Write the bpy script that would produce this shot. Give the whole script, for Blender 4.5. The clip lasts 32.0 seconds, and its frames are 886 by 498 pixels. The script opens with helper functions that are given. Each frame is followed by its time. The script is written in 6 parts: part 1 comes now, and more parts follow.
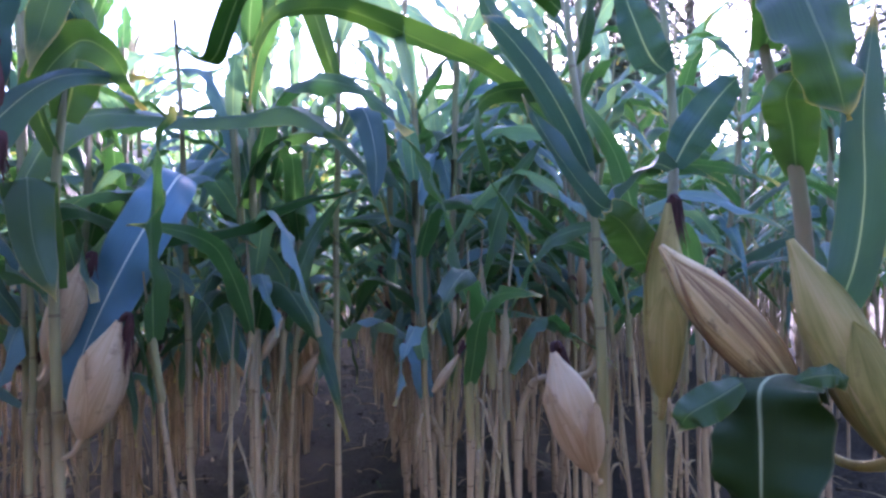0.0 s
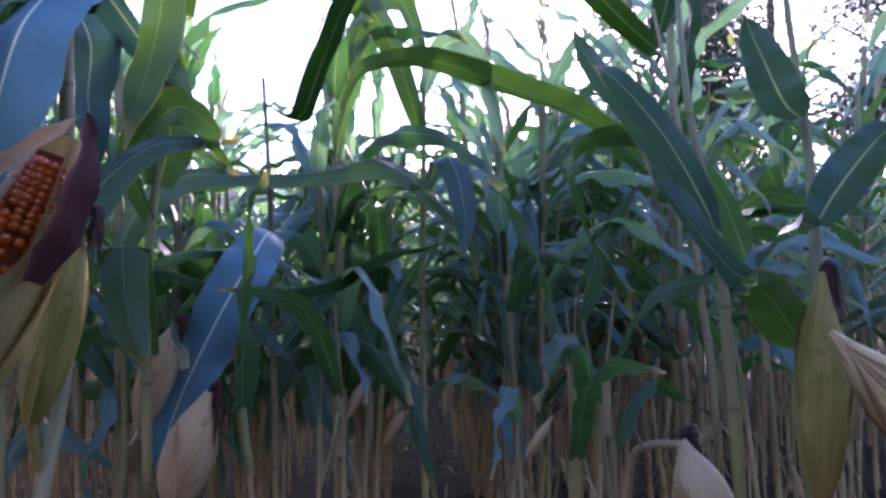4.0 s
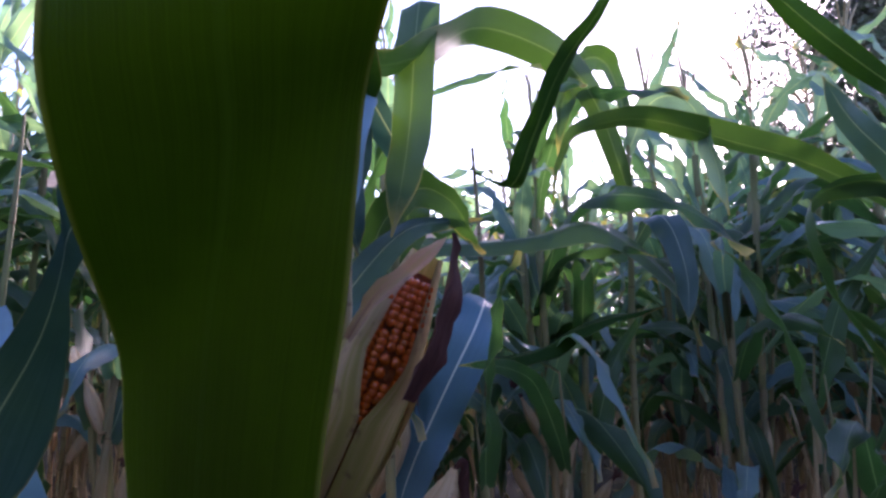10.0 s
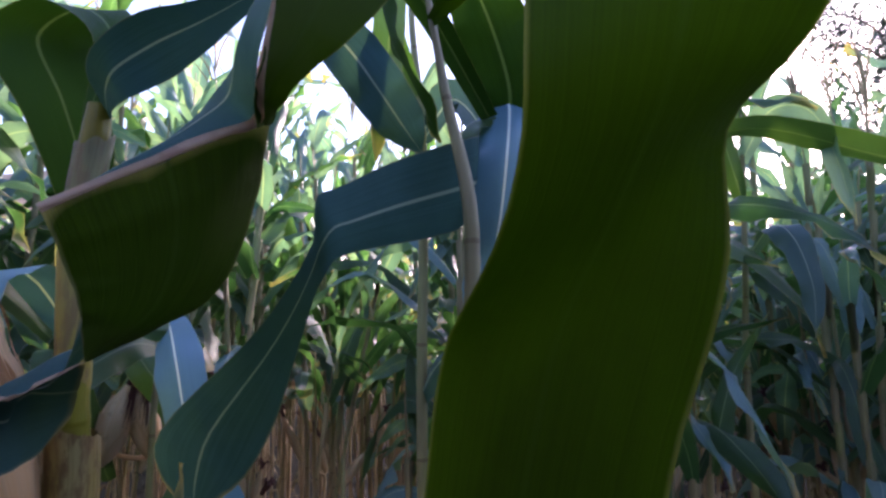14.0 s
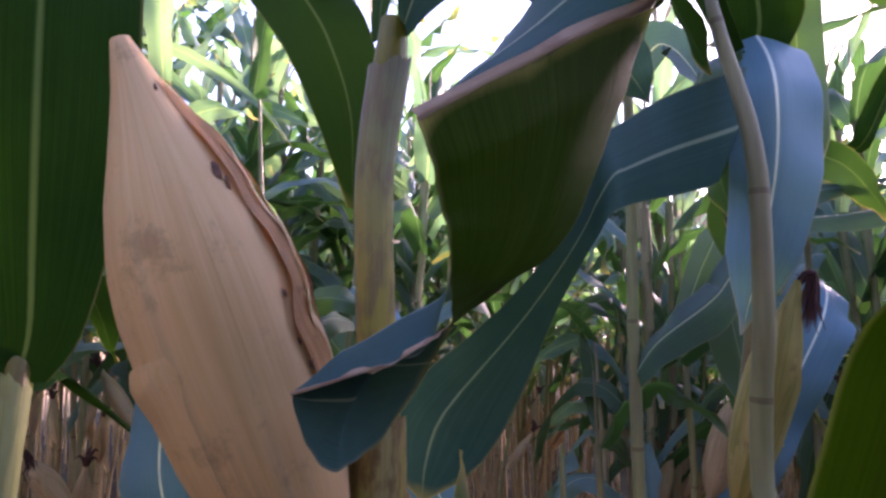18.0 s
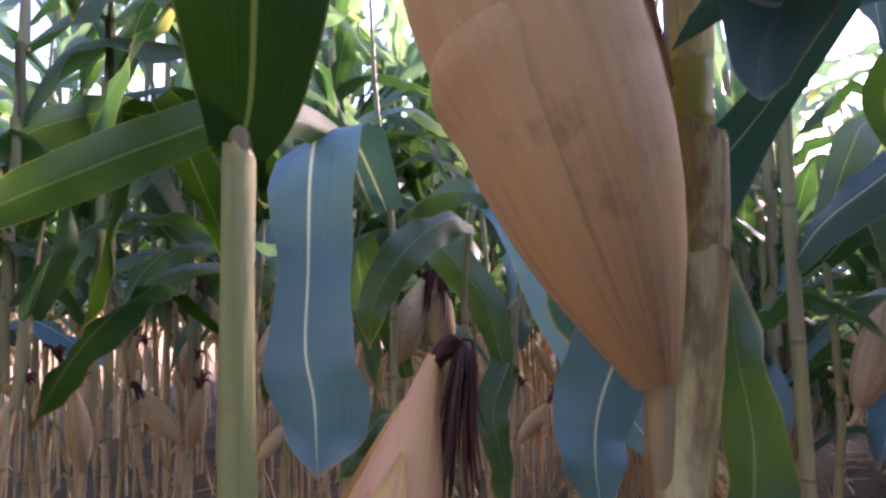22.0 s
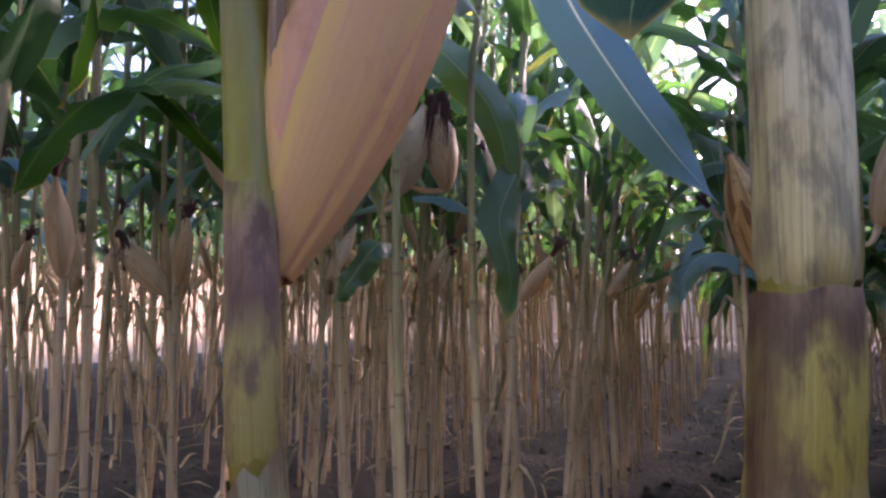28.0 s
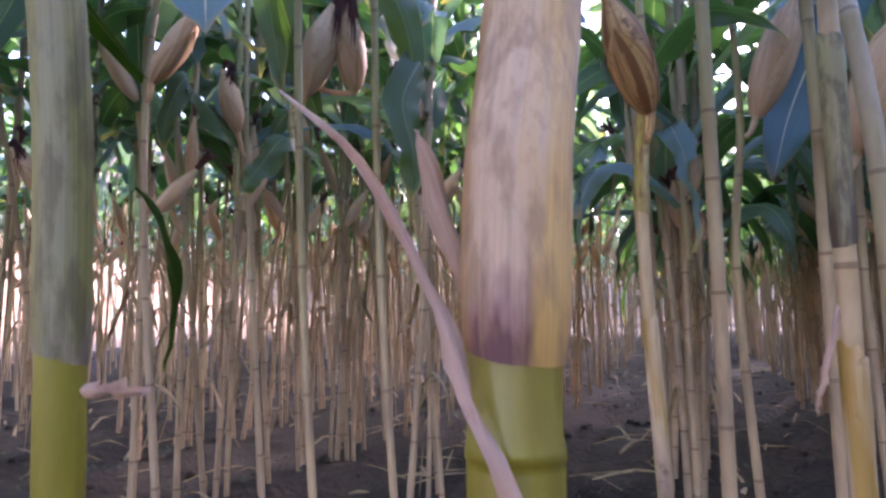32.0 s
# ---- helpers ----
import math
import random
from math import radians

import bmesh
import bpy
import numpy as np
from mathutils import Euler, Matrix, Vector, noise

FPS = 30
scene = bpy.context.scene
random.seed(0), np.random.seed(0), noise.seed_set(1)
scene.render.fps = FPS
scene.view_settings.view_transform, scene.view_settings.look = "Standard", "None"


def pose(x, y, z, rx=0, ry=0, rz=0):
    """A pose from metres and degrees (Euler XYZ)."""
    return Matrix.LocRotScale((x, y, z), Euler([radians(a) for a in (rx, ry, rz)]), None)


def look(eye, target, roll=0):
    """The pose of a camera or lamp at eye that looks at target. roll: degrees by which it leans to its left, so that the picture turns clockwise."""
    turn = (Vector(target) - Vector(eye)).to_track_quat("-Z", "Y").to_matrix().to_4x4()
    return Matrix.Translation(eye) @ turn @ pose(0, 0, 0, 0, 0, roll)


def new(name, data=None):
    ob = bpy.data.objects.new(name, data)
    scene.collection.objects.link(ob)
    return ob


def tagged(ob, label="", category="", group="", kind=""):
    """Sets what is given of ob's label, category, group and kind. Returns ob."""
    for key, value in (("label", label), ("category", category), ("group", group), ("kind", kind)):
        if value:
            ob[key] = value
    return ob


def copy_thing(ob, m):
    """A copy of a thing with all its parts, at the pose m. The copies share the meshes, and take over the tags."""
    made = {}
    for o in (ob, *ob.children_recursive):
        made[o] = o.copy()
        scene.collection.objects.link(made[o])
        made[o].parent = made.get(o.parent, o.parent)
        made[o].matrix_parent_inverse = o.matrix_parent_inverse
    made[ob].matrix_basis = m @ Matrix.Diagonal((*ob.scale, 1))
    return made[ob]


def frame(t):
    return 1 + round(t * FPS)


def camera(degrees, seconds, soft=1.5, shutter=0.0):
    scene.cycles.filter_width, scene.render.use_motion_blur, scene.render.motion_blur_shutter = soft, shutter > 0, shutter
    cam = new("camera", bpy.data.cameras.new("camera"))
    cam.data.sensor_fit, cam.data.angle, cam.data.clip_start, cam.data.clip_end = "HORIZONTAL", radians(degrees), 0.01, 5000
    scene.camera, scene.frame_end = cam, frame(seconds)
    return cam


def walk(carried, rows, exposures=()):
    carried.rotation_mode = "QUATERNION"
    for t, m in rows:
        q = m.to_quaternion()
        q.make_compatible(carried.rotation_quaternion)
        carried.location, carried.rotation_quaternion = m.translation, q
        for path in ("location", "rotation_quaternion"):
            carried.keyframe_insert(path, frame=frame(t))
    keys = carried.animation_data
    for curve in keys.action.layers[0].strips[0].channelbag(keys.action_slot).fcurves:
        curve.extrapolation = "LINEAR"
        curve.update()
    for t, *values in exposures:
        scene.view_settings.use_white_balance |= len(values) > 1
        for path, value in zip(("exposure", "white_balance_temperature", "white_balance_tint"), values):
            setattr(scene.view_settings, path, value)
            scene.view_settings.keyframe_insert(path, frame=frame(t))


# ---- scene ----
cam = camera(69.3, 32.0, soft=2.7, shutter=0.4)
PATH = [
    (0, (-0.075, 0.005, 0.803), (0.258, 1.976, 0.824), -0.7),
    (0.5, (-0.078, 0.018, 0.808), (0.24, 1.992, 0.842), -0.5),
    (1, (-0.082, 0.03, 0.817), (0.216, 2.007, 0.867), -0.3),
    (1.5, (-0.083, 0.039, 0.823), (0.189, 2.019, 0.891), -0.4),
    (2, (-0.086, 0.045, 0.83), (0.156, 2.029, 0.916), -0.7),
    (2.5, (-0.084, 0.049, 0.834), (0.129, 2.035, 0.93), -0.8),
    (4.5, (-0.114, 0.074, 0.85), (-0.04, 2.067, 0.999), -1.1),
    (5, (-0.125, 0.077, 0.857), (-0.093, 2.069, 1.025), -0.9),
    (5.5, (-0.133, 0.083, 0.863), (-0.142, 2.074, 1.048), -0.9),
    (6, (-0.146, 0.089, 0.869), (-0.197, 2.078, 1.074), -0.8),
    (6.5, (-0.155, 0.09, 0.873), (-0.24, 2.076, 1.09), -0.6),
    (7, (-0.167, 0.091, 0.879), (-0.295, 2.073, 1.109), -0.7),
    (7.5, (-0.178, 0.089, 0.882), (-0.334, 2.069, 1.124), -0.8),
    (8, (-0.191, 0.085, 0.886), (-0.385, 2.059, 1.146), -0.9),
    (8.5, (-0.201, 0.08, 0.889), (-0.422, 2.049, 1.162), -0.8),
    (9, (-0.215, 0.079, 0.89), (-0.469, 2.043, 1.17), -1.0),
    (9.5, (-0.225, 0.071, 0.89), (-0.503, 2.033, 1.165), -1.1),
    (10, (-0.238, 0.073, 0.893), (-0.549, 2.031, 1.161), -1.3),
    (10.5, (-0.251, 0.069, 0.892), (-0.577, 2.024, 1.163), -1.3),
    (11, (-0.265, 0.057, 0.893), (-0.621, 2.006, 1.167), -1.0),
    (11.5, (-0.278, 0.046, 0.891), (-0.649, 1.99, 1.176), -0.8),
    (12, (-0.292, 0.036, 0.891), (-0.688, 1.974, 1.189), -0.7),
    (12.5, (-0.308, 0.029, 0.89), (-0.714, 1.964, 1.19), -0.8),
    (13, (-0.318, 0.021, 0.893), (-0.757, 1.951, 1.182), -0.6),
    (13.5, (-0.337, 0.021, 0.892), (-0.779, 1.949, 1.189), -0.9),
    (14, (-0.356, 0.02, 0.894), (-0.817, 1.944, 1.186), -0.4),
    (14.5, (-0.371, 0.022, 0.89), (-0.846, 1.94, 1.196), -0.2),
    (16.5, (-0.42, 0.043, 0.9), (-1.135, 1.891, 1.167), 1.0),
    (17, (-0.441, 0.052, 0.897), (-1.2, 1.885, 1.153), 0.4),
    (17.5, (-0.461, 0.057, 0.894), (-1.24, 1.883, 1.136), 0.3),
    (18, (-0.482, 0.059, 0.887), (-1.288, 1.874, 1.126), -0.1),
    (18.5, (-0.496, 0.06, 0.88), (-1.326, 1.864, 1.118), -0.6),
    (19, (-0.515, 0.057, 0.869), (-1.364, 1.853, 1.099), -0.9),
    (19.5, (-0.528, 0.056, 0.857), (-1.393, 1.846, 1.078), -0.8),
    (20, (-0.542, 0.044, 0.841), (-1.432, 1.824, 1.039), -0.6),
    (20.5, (-0.553, 0.05, 0.829), (-1.46, 1.822, 1.024), -0.8),
    (21, (-0.575, 0.056, 0.816), (-1.492, 1.824, 0.998), -1.0),
    (21.5, (-0.587, 0.06, 0.806), (-1.515, 1.822, 0.982), -1.3),
    (22, (-0.599, 0.064, 0.789), (-1.531, 1.824, 0.97), -1.3),
    (22.5, (-0.607, 0.067, 0.774), (-1.545, 1.823, 0.961), -1.2),
    (23, (-0.615, 0.071, 0.757), (-1.561, 1.823, 0.943), -1.2),
    (23.5, (-0.623, 0.076, 0.741), (-1.574, 1.826, 0.922), -1.1),
    (24, (-0.629, 0.083, 0.718), (-1.578, 1.834, 0.895), -0.8),
    (24.5, (-0.632, 0.086, 0.7), (-1.576, 1.841, 0.874), -0.8),
    (25, (-0.634, 0.09, 0.675), (-1.58, 1.844, 0.855), -0.7),
    (25.5, (-0.636, 0.088, 0.654), (-1.582, 1.841, 0.832), -0.8),
    (27.5, (-0.647, 0.106, 0.568), (-1.568, 1.873, 0.735), -0.3),
    (28, (-0.648, 0.111, 0.545), (-1.554, 1.886, 0.716), -0.4),
    (28.5, (-0.648, 0.113, 0.526), (-1.537, 1.896, 0.702), -0.4),
    (29, (-0.645, 0.112, 0.502), (-1.506, 1.909, 0.678), -0.5),
    (29.5, (-0.643, 0.115, 0.482), (-1.495, 1.916, 0.659), -0.4),
    (30, (-0.644, 0.122, 0.461), (-1.476, 1.933, 0.639), -0.7),
    (30.5, (-0.64, 0.123, 0.434), (-1.446, 1.944, 0.628), -1.3),
    (31, (-0.632, 0.124, 0.416), (-1.406, 1.959, 0.602), -1.7),
    (31.5, (-0.624, 0.124, 0.403), (-1.382, 1.966, 0.588), -1.6),
    (32, (-0.614, 0.125, 0.39), (-1.336, 1.982, 0.567), -1.3),
]
walk(cam, [(t, look(eye, target, roll)) for t, eye, target, roll in PATH],
     exposures=(
         (0.0, 3.66, 5770, 50), (2.5, 3.36, 5820, 50), (6.0, 2.62, 6070, 48), (9.0, 2.66, 6170, 52), (13.0, 2.70, 6470, 43),
         (17.0, 3.08, 6770, 50), (19.0, 3.20, 7070, 56), (22.0, 3.44, 7070, 52), (25.0, 3.58, 7070, 54), (28.0, 3.34, 6720, 48), (30.0, 3.80, 6420, 50), (32.0, 3.92, 6420, 52)))

# ---- light: an evening sky, the low sun behind the far end of the field ----
SUN_AZ, SUN_EL = radians(22), radians(20)
world = bpy.data.worlds.new("evening_sky")
scene.world = world
world.use_nodes = True
wn, wl = world.node_tree.nodes, world.node_tree.links
sky = wn.new("ShaderNodeTexSky")
sky.sky_type, sky.sun_disc = "NISHITA", False
sky.sun_elevation, sky.sun_rotation = SUN_EL, SUN_AZ
sky.air_density, sky.dust_density, sky.ozone_density = 1.2, 0.8, 3.0
wn["Background"].inputs["Strength"].default_value = 0.10
wl.new(sky.outputs["Color"], wn["Background"].inputs["Color"])
sun = new("sun", bpy.data.lights.new("sun", "SUN"))
sun.data.energy, sun.data.angle, sun.data.color = 4.0, radians(11), (1.0, 0.95, 0.88)
way = Vector((math.sin(SUN_AZ) * math.cos(SUN_EL), math.cos(SUN_AZ) * math.cos(SUN_EL), math.sin(SUN_EL)))
sun.matrix_world = look(way * 50, (0, 0, 0))


# ---- materials ----
def material(name):
    m = bpy.data.materials.new(name)
    m.use_nodes = True
    nt = m.node_tree
    return m, nt.nodes, nt.links, nt.nodes["Principled BSDF"], nt.nodes["Material Output"]


def ramp(n, stops):
    r = n.new("ShaderNodeValToRGB")
    e = r.color_ramp.elements
    while len(e) < len(stops):
        e.new(0.5)
    for k, (p, c) in zip(e, stops):
        k.position, k.color = p, (*c, 1)
    return r


def noise_tex(n, l, vector, scale, detail=4.0, rough=0.55, stretch=None):
    t = n.new("ShaderNodeTexNoise")
    t.inputs["Scale"].default_value, t.inputs["Detail"].default_value, t.inputs["Roughness"].default_value = scale, detail, rough
    if stretch:
        mp = n.new("ShaderNodeMapping")
        mp.inputs["Scale"].default_value = stretch
        l.new(vector, mp.inputs["Vector"])
        vector = mp.outputs["Vector"]
    l.new(vector, t.inputs["Vector"])
    return t


def mixed(n, l, fac, a, b, blend="MIX"):
    m = n.new("ShaderNodeMix")
    m.data_type, m.blend_type = "RGBA", blend
    for value, socket in ((fac, m.inputs[0]), (a, m.inputs[6]), (b, m.inputs[7])):
        if isinstance(value, (int, float)):
            socket.default_value = value
        elif isinstance(value, tuple):
            socket.default_value = (*value, 1)
        else:
            l.new(value, socket)
    return m.outputs[2]


def mathed(n, l, op, a, b=0.0, c=None):
    m = n.new("ShaderNodeMath")
    m.operation = op
    for k, value in enumerate((a, b, c)):
        if value is None:
            continue
        if isinstance(value, (int, float)):
            m.inputs[k].default_value = value
        else:
            l.new(value, m.inputs[k])
    return m.outputs[0]


def bumped(n, l, shader, height, strength, distance=0.002):
    b = n.new("ShaderNodeBump")
    b.inputs["Strength"].default_value, b.inputs["Distance"].default_value = strength, distance
    l.new(height, b.inputs["Height"])
    l.new(b.outputs["Normal"], shader.inputs["Normal"])
    return b


def leaf_material(name, dark, light, rib, thin=0.15, rough=0.40, dry=(0.33, 0.24, 0.10), dryness=0.10, per_island=False, shine=0.35, glow_tint=(0.95, 1.0, 0.35)):
    """A long grass leaf: parallel veins, a pale midrib along UV.x = 0.5, dry tips and blotches, light that shines through."""
    m, n, l, p, out = material(name)
    uv = n.new("ShaderNodeUVMap").outputs["UV"]
    sep = n.new("ShaderNodeSeparateXYZ")
    l.new(uv, sep.inputs[0])
    if per_island:
        rnd = n.new("ShaderNodeNewGeometry").outputs["Random Per Island"]
    else:
        rnd = n.new("ShaderNodeObjectInfo").outputs["Random"]
    co = n.new("ShaderNodeTexCoord").outputs["Object"]
    veins = noise_tex(n, l, uv, 1.0, 3, 0.6, (90, 1.6, 1))
    blotch = noise_tex(n, l, co, 11.0, 4, 0.6)
    fine = noise_tex(n, l, co, 160.0, 2, 0.6)
    tone = mathed(n, l, "ADD", mathed(n, l, "MULTIPLY", veins.outputs["Fac"], 0.5), mathed(n, l, "MULTIPLY", blotch.outputs["Fac"], 0.5))
    base = ramp(n, [(0.34, dark), (0.66, light)])
    l.new(tone, base.inputs["Fac"])
    shade = mixed(n, l, mathed(n, l, "MULTIPLY", rnd, 0.6), base.outputs["Color"], (light[0] * 1.5, light[1] * 1.15, light[2] * 0.9))
    # dry patches, mostly at the tip and along the edge
    edge = mathed(n, l, "ABSOLUTE", mathed(n, l, "SUBTRACT", sep.outputs[0], 0.5))
    wear = mathed(n, l, "ADD", mathed(n, l, "POWER", sep.outputs[1], 6.0), mathed(n, l, "MULTIPLY", mathed(n, l, "POWER", mathed(n, l, "MULTIPLY", edge, 2.0), 8.0), 0.5))
    wear = mathed(n, l, "ADD", wear, mathed(n, l, "MULTIPLY", mathed(n, l, "POWER", blotch.outputs["Fac"], 5.0), 2.0))
    cut = n.new("ShaderNodeMapRange")
    cut.inputs["From Min"].default_value, cut.inputs["From Max"].default_value = 1.0 - dryness * 4, 1.5 - dryness * 4
    l.new(wear, cut.inputs["Value"])
    shade = mixed(n, l, cut.outputs[0], shade, dry)
    ribbed = n.new("ShaderNodeMapRange")
    ribbed.inputs["From Min"].default_value, ribbed.inputs["From Max"].default_value = 0.036, 0.016
    l.new(mathed(n, l, "ADD", edge, mathed(n, l, "MULTIPLY", sep.outputs[1], 0.02)), ribbed.inputs["Value"])
    shade = mixed(n, l, mathed(n, l, "MULTIPLY", ribbed.outputs[0], 0.85), shade, rib)
    margin = n.new("ShaderNodeMapRange")
    margin.inputs["From Min"].default_value, margin.inputs["From Max"].default_value = 0.478, 0.496
    l.new(edge, margin.inputs["Value"])
    shade = mixed(n, l, mathed(n, l, "MULTIPLY", margin.outputs[0], 0.25), shade, (0.36, 0.27, 0.18))
    l.new(shade, p.inputs["Base Color"])
    rr = mathed(n, l, "MULTIPLY_ADD", blotch.outputs["Fac"], 0.25, rough - 0.1)
    l.new(rr, p.inputs["Roughness"])
    p.inputs["Specular IOR Level"].default_value = 0.03 + 1.2 * shine
    p.inputs["Coat Weight"].default_value, p.inputs["Coat Roughness"].default_value = 0.45 * shine, 0.5
    h = mathed(n, l, "ADD", mathed(n, l, "MULTIPLY", veins.outputs["Fac"], 1.0), mathed(n, l, "MULTIPLY", fine.outputs["Fac"], 0.3))
    bumped(n, l, p, h, 0.35, 0.0015)
    tr = n.new("ShaderNodeBsdfTranslucent")
    glow = mixed(n, l, 1.0, shade, glow_tint, "MULTIPLY")
    bright = mixed(n, l, 1.0, glow, (3.6, 3.6, 3.6), "MULTIPLY")
    l.new(bright, tr.inputs["Color"])
    mix = n.new("ShaderNodeMixShader")
    mix.inputs[0].default_value = thin
    l.new(p.outputs[0], mix.inputs[1])
    l.new(tr.outputs[0], mix.inputs[2])
    l.new(mix.outputs[0], out.inputs["Surface"])
    return m


def stalk_material(name, per_island=False, green=0.0):
    """Cane: straw-coloured and dry near the ground, green-yellow higher up; UV.y is the height in metres."""
    m, n, l, p, out = material(name)
    uv = n.new("ShaderNodeUVMap").outputs["UV"]
    sep = n.new("ShaderNodeSeparateXYZ")
    l.new(uv, sep.inputs[0])
    rnd = n.new("ShaderNodeNewGeometry").outputs["Random Per Island"] if per_island else n.new("ShaderNodeObjectInfo").outputs["Random"]
    co = n.new("ShaderNodeTexCoord").outputs["Object"]
    grain = noise_tex(n, l, co, 1.0, 3, 0.6, (220, 220, 9))
    blotch = noise_tex(n, l, co, 13.0, 4, 0.66, (1, 1, 0.4))
    z = mathed(n, l, "ADD", mathed(n, l, "ADD", sep.outputs[1], green), mathed(n, l, "ADD", mathed(n, l, "MULTIPLY", blotch.outputs["Fac"], 0.16), mathed(n, l, "MULTIPLY", rnd, 0.34)))
    col = ramp(n, [(0.0, (0.30, 0.20, 0.115)), (0.22, (0.62, 0.47, 0.30)), (0.58, (0.55, 0.42, 0.22)), (0.76, (0.27, 0.27, 0.07)), (1.0, (0.15, 0.22, 0.05))])
    l.new(mathed(n, l, "MULTIPLY", z, 0.80), col.inputs["Fac"])
    dirty = ramp(n, [(0.38, (0.22, 0.12, 0.08)), (0.52, (0.68, 0.56, 0.47)), (0.66, (1, 1, 1))])
    l.new(blotch.outputs["Fac"], dirty.inputs["Fac"])
    c = mixed(n, l, 0.75, col.outputs["Color"], dirty.outputs["Color"], "MULTIPLY")
    aged = noise_tex(n, l, co, 4.0, 2, 0.5, (1, 1, 0.5))
    c = mixed(n, l, mathed(n, l, "MULTIPLY", mathed(n, l, "FRACT", mathed(n, l, "ADD", mathed(n, l, "MULTIPLY", rnd, 7.31), mathed(n, l, "MULTIPLY", aged.outputs["Fac"], 0.4))), 0.55), c, (0.28, 0.185, 0.115))
    c = mixed(n, l, mathed(n, l, "MULTIPLY", grain.outputs["Fac"], 0.30), c, (0.58, 0.46, 0.29))
    joint = n.new("ShaderNodeMapRange")
    joint.inputs["From Min"].default_value, joint.inputs["From Max"].default_value = 1.2, 2.6
    l.new(sep.outputs[0], joint.inputs["Value"])
    c = mixed(n, l, mathed(n, l, "MULTIPLY", joint.outputs[0], 0.65), c, (0.13, 0.070, 0.030))
    l.new(c, p.inputs["Base Color"])
    p.inputs["Roughness"].default_value = 0.55
    bumped(n, l, p, grain.outputs["Fac"], 0.4, 0.001)
    return m


def husk_material(name, a, b, c, stain=(0.20, 0.07, 0.03), staining=0.5, per_island=False, stripe=(5, 2.2, 1), bold=0.17, foot=0.0, fine=0.45):
    """Papery husk: long fibres in cream, buff and pink, brown stains."""
    m, n, l, p, out = material(name)
    uv = n.new("ShaderNodeUVMap").outputs["UV"]
    co = n.new("ShaderNodeTexCoord").outputs["Object"]
    rnd = n.new("ShaderNodeNewGeometry").outputs["Random Per Island"] if per_island else n.new("ShaderNodeObjectInfo").outputs["Random"]
    fibre = noise_tex(n, l, uv, 1.0, 4, 0.65, (46, 1.4, 1))
    broad = noise_tex(n, l, uv, 1.0, 3, 0.5, stripe)
    spots = noise_tex(n, l, co, 34.0, 5, 0.7)
    tone = mathed(n, l, "ADD", mathed(n, l, "MULTIPLY", fibre.outputs["Fac"], fine), mathed(n, l, "MULTIPLY", broad.outputs["Fac"], 1.0 - fine))
    col = ramp(n, [(0.5 - bold, a), (0.5, b), (0.5 + bold, c)])
    l.new(mathed(n, l, "ADD", tone, mathed(n, l, "MULTIPLY_ADD", rnd, 0.16, -0.08)), col.inputs["Fac"])
    cut = n.new("ShaderNodeMapRange")
    cut.inputs["From Min"].default_value, cut.inputs["From Max"].default_value = 0.575, 0.66
    l.new(mathed(n, l, "ADD", mathed(n, l, "MULTIPLY", spots.outputs["Fac"], 0.7), mathed(n, l, "MULTIPLY", broad.outputs["Fac"], 0.35)), cut.inputs["Value"])
    shade = mixed(n, l, mathed(n, l, "MULTIPLY", cut.outputs[0], staining), col.outputs["Color"], stain)
    if foot:
        # purple-brown fibres that run up from the foot of the ear
        sep = n.new("ShaderNodeSeparateXYZ")
        l.new(uv, sep.inputs[0])
        low = n.new("ShaderNodeMapRange")
        low.inputs["From Min"].default_value, low.inputs["From Max"].default_value = 0.35, -0.35
        l.new(mathed(n, l, "SUBTRACT", sep.outputs[1], mathed(n, l, "MULTIPLY_ADD", tone, 2.6, -1.3 + foot)), low.inputs["Value"])
        shade = mixed(n, l, mathed(n, l, "MULTIPLY", low.outputs[0], 0.8), shade, stain)
    l.new(shade, p.inputs["Base Color"])
    p.inputs["Roughness"].default_value = 0.6
    bumped(n, l, p, tone, 0.55, 0.002)
    tr = n.new("ShaderNodeBsdfTranslucent")
    l.new(shade, tr.inputs["Color"])
    mix = n.new("ShaderNodeMixShader")
    mix.inputs[0].default_value = 0.18
    l.new(p.outputs[0], mix.inputs[1])
    l.new(tr.outputs[0], mix.inputs[2])
    l.new(mix.outputs[0], out.inputs["Surface"])
    return m


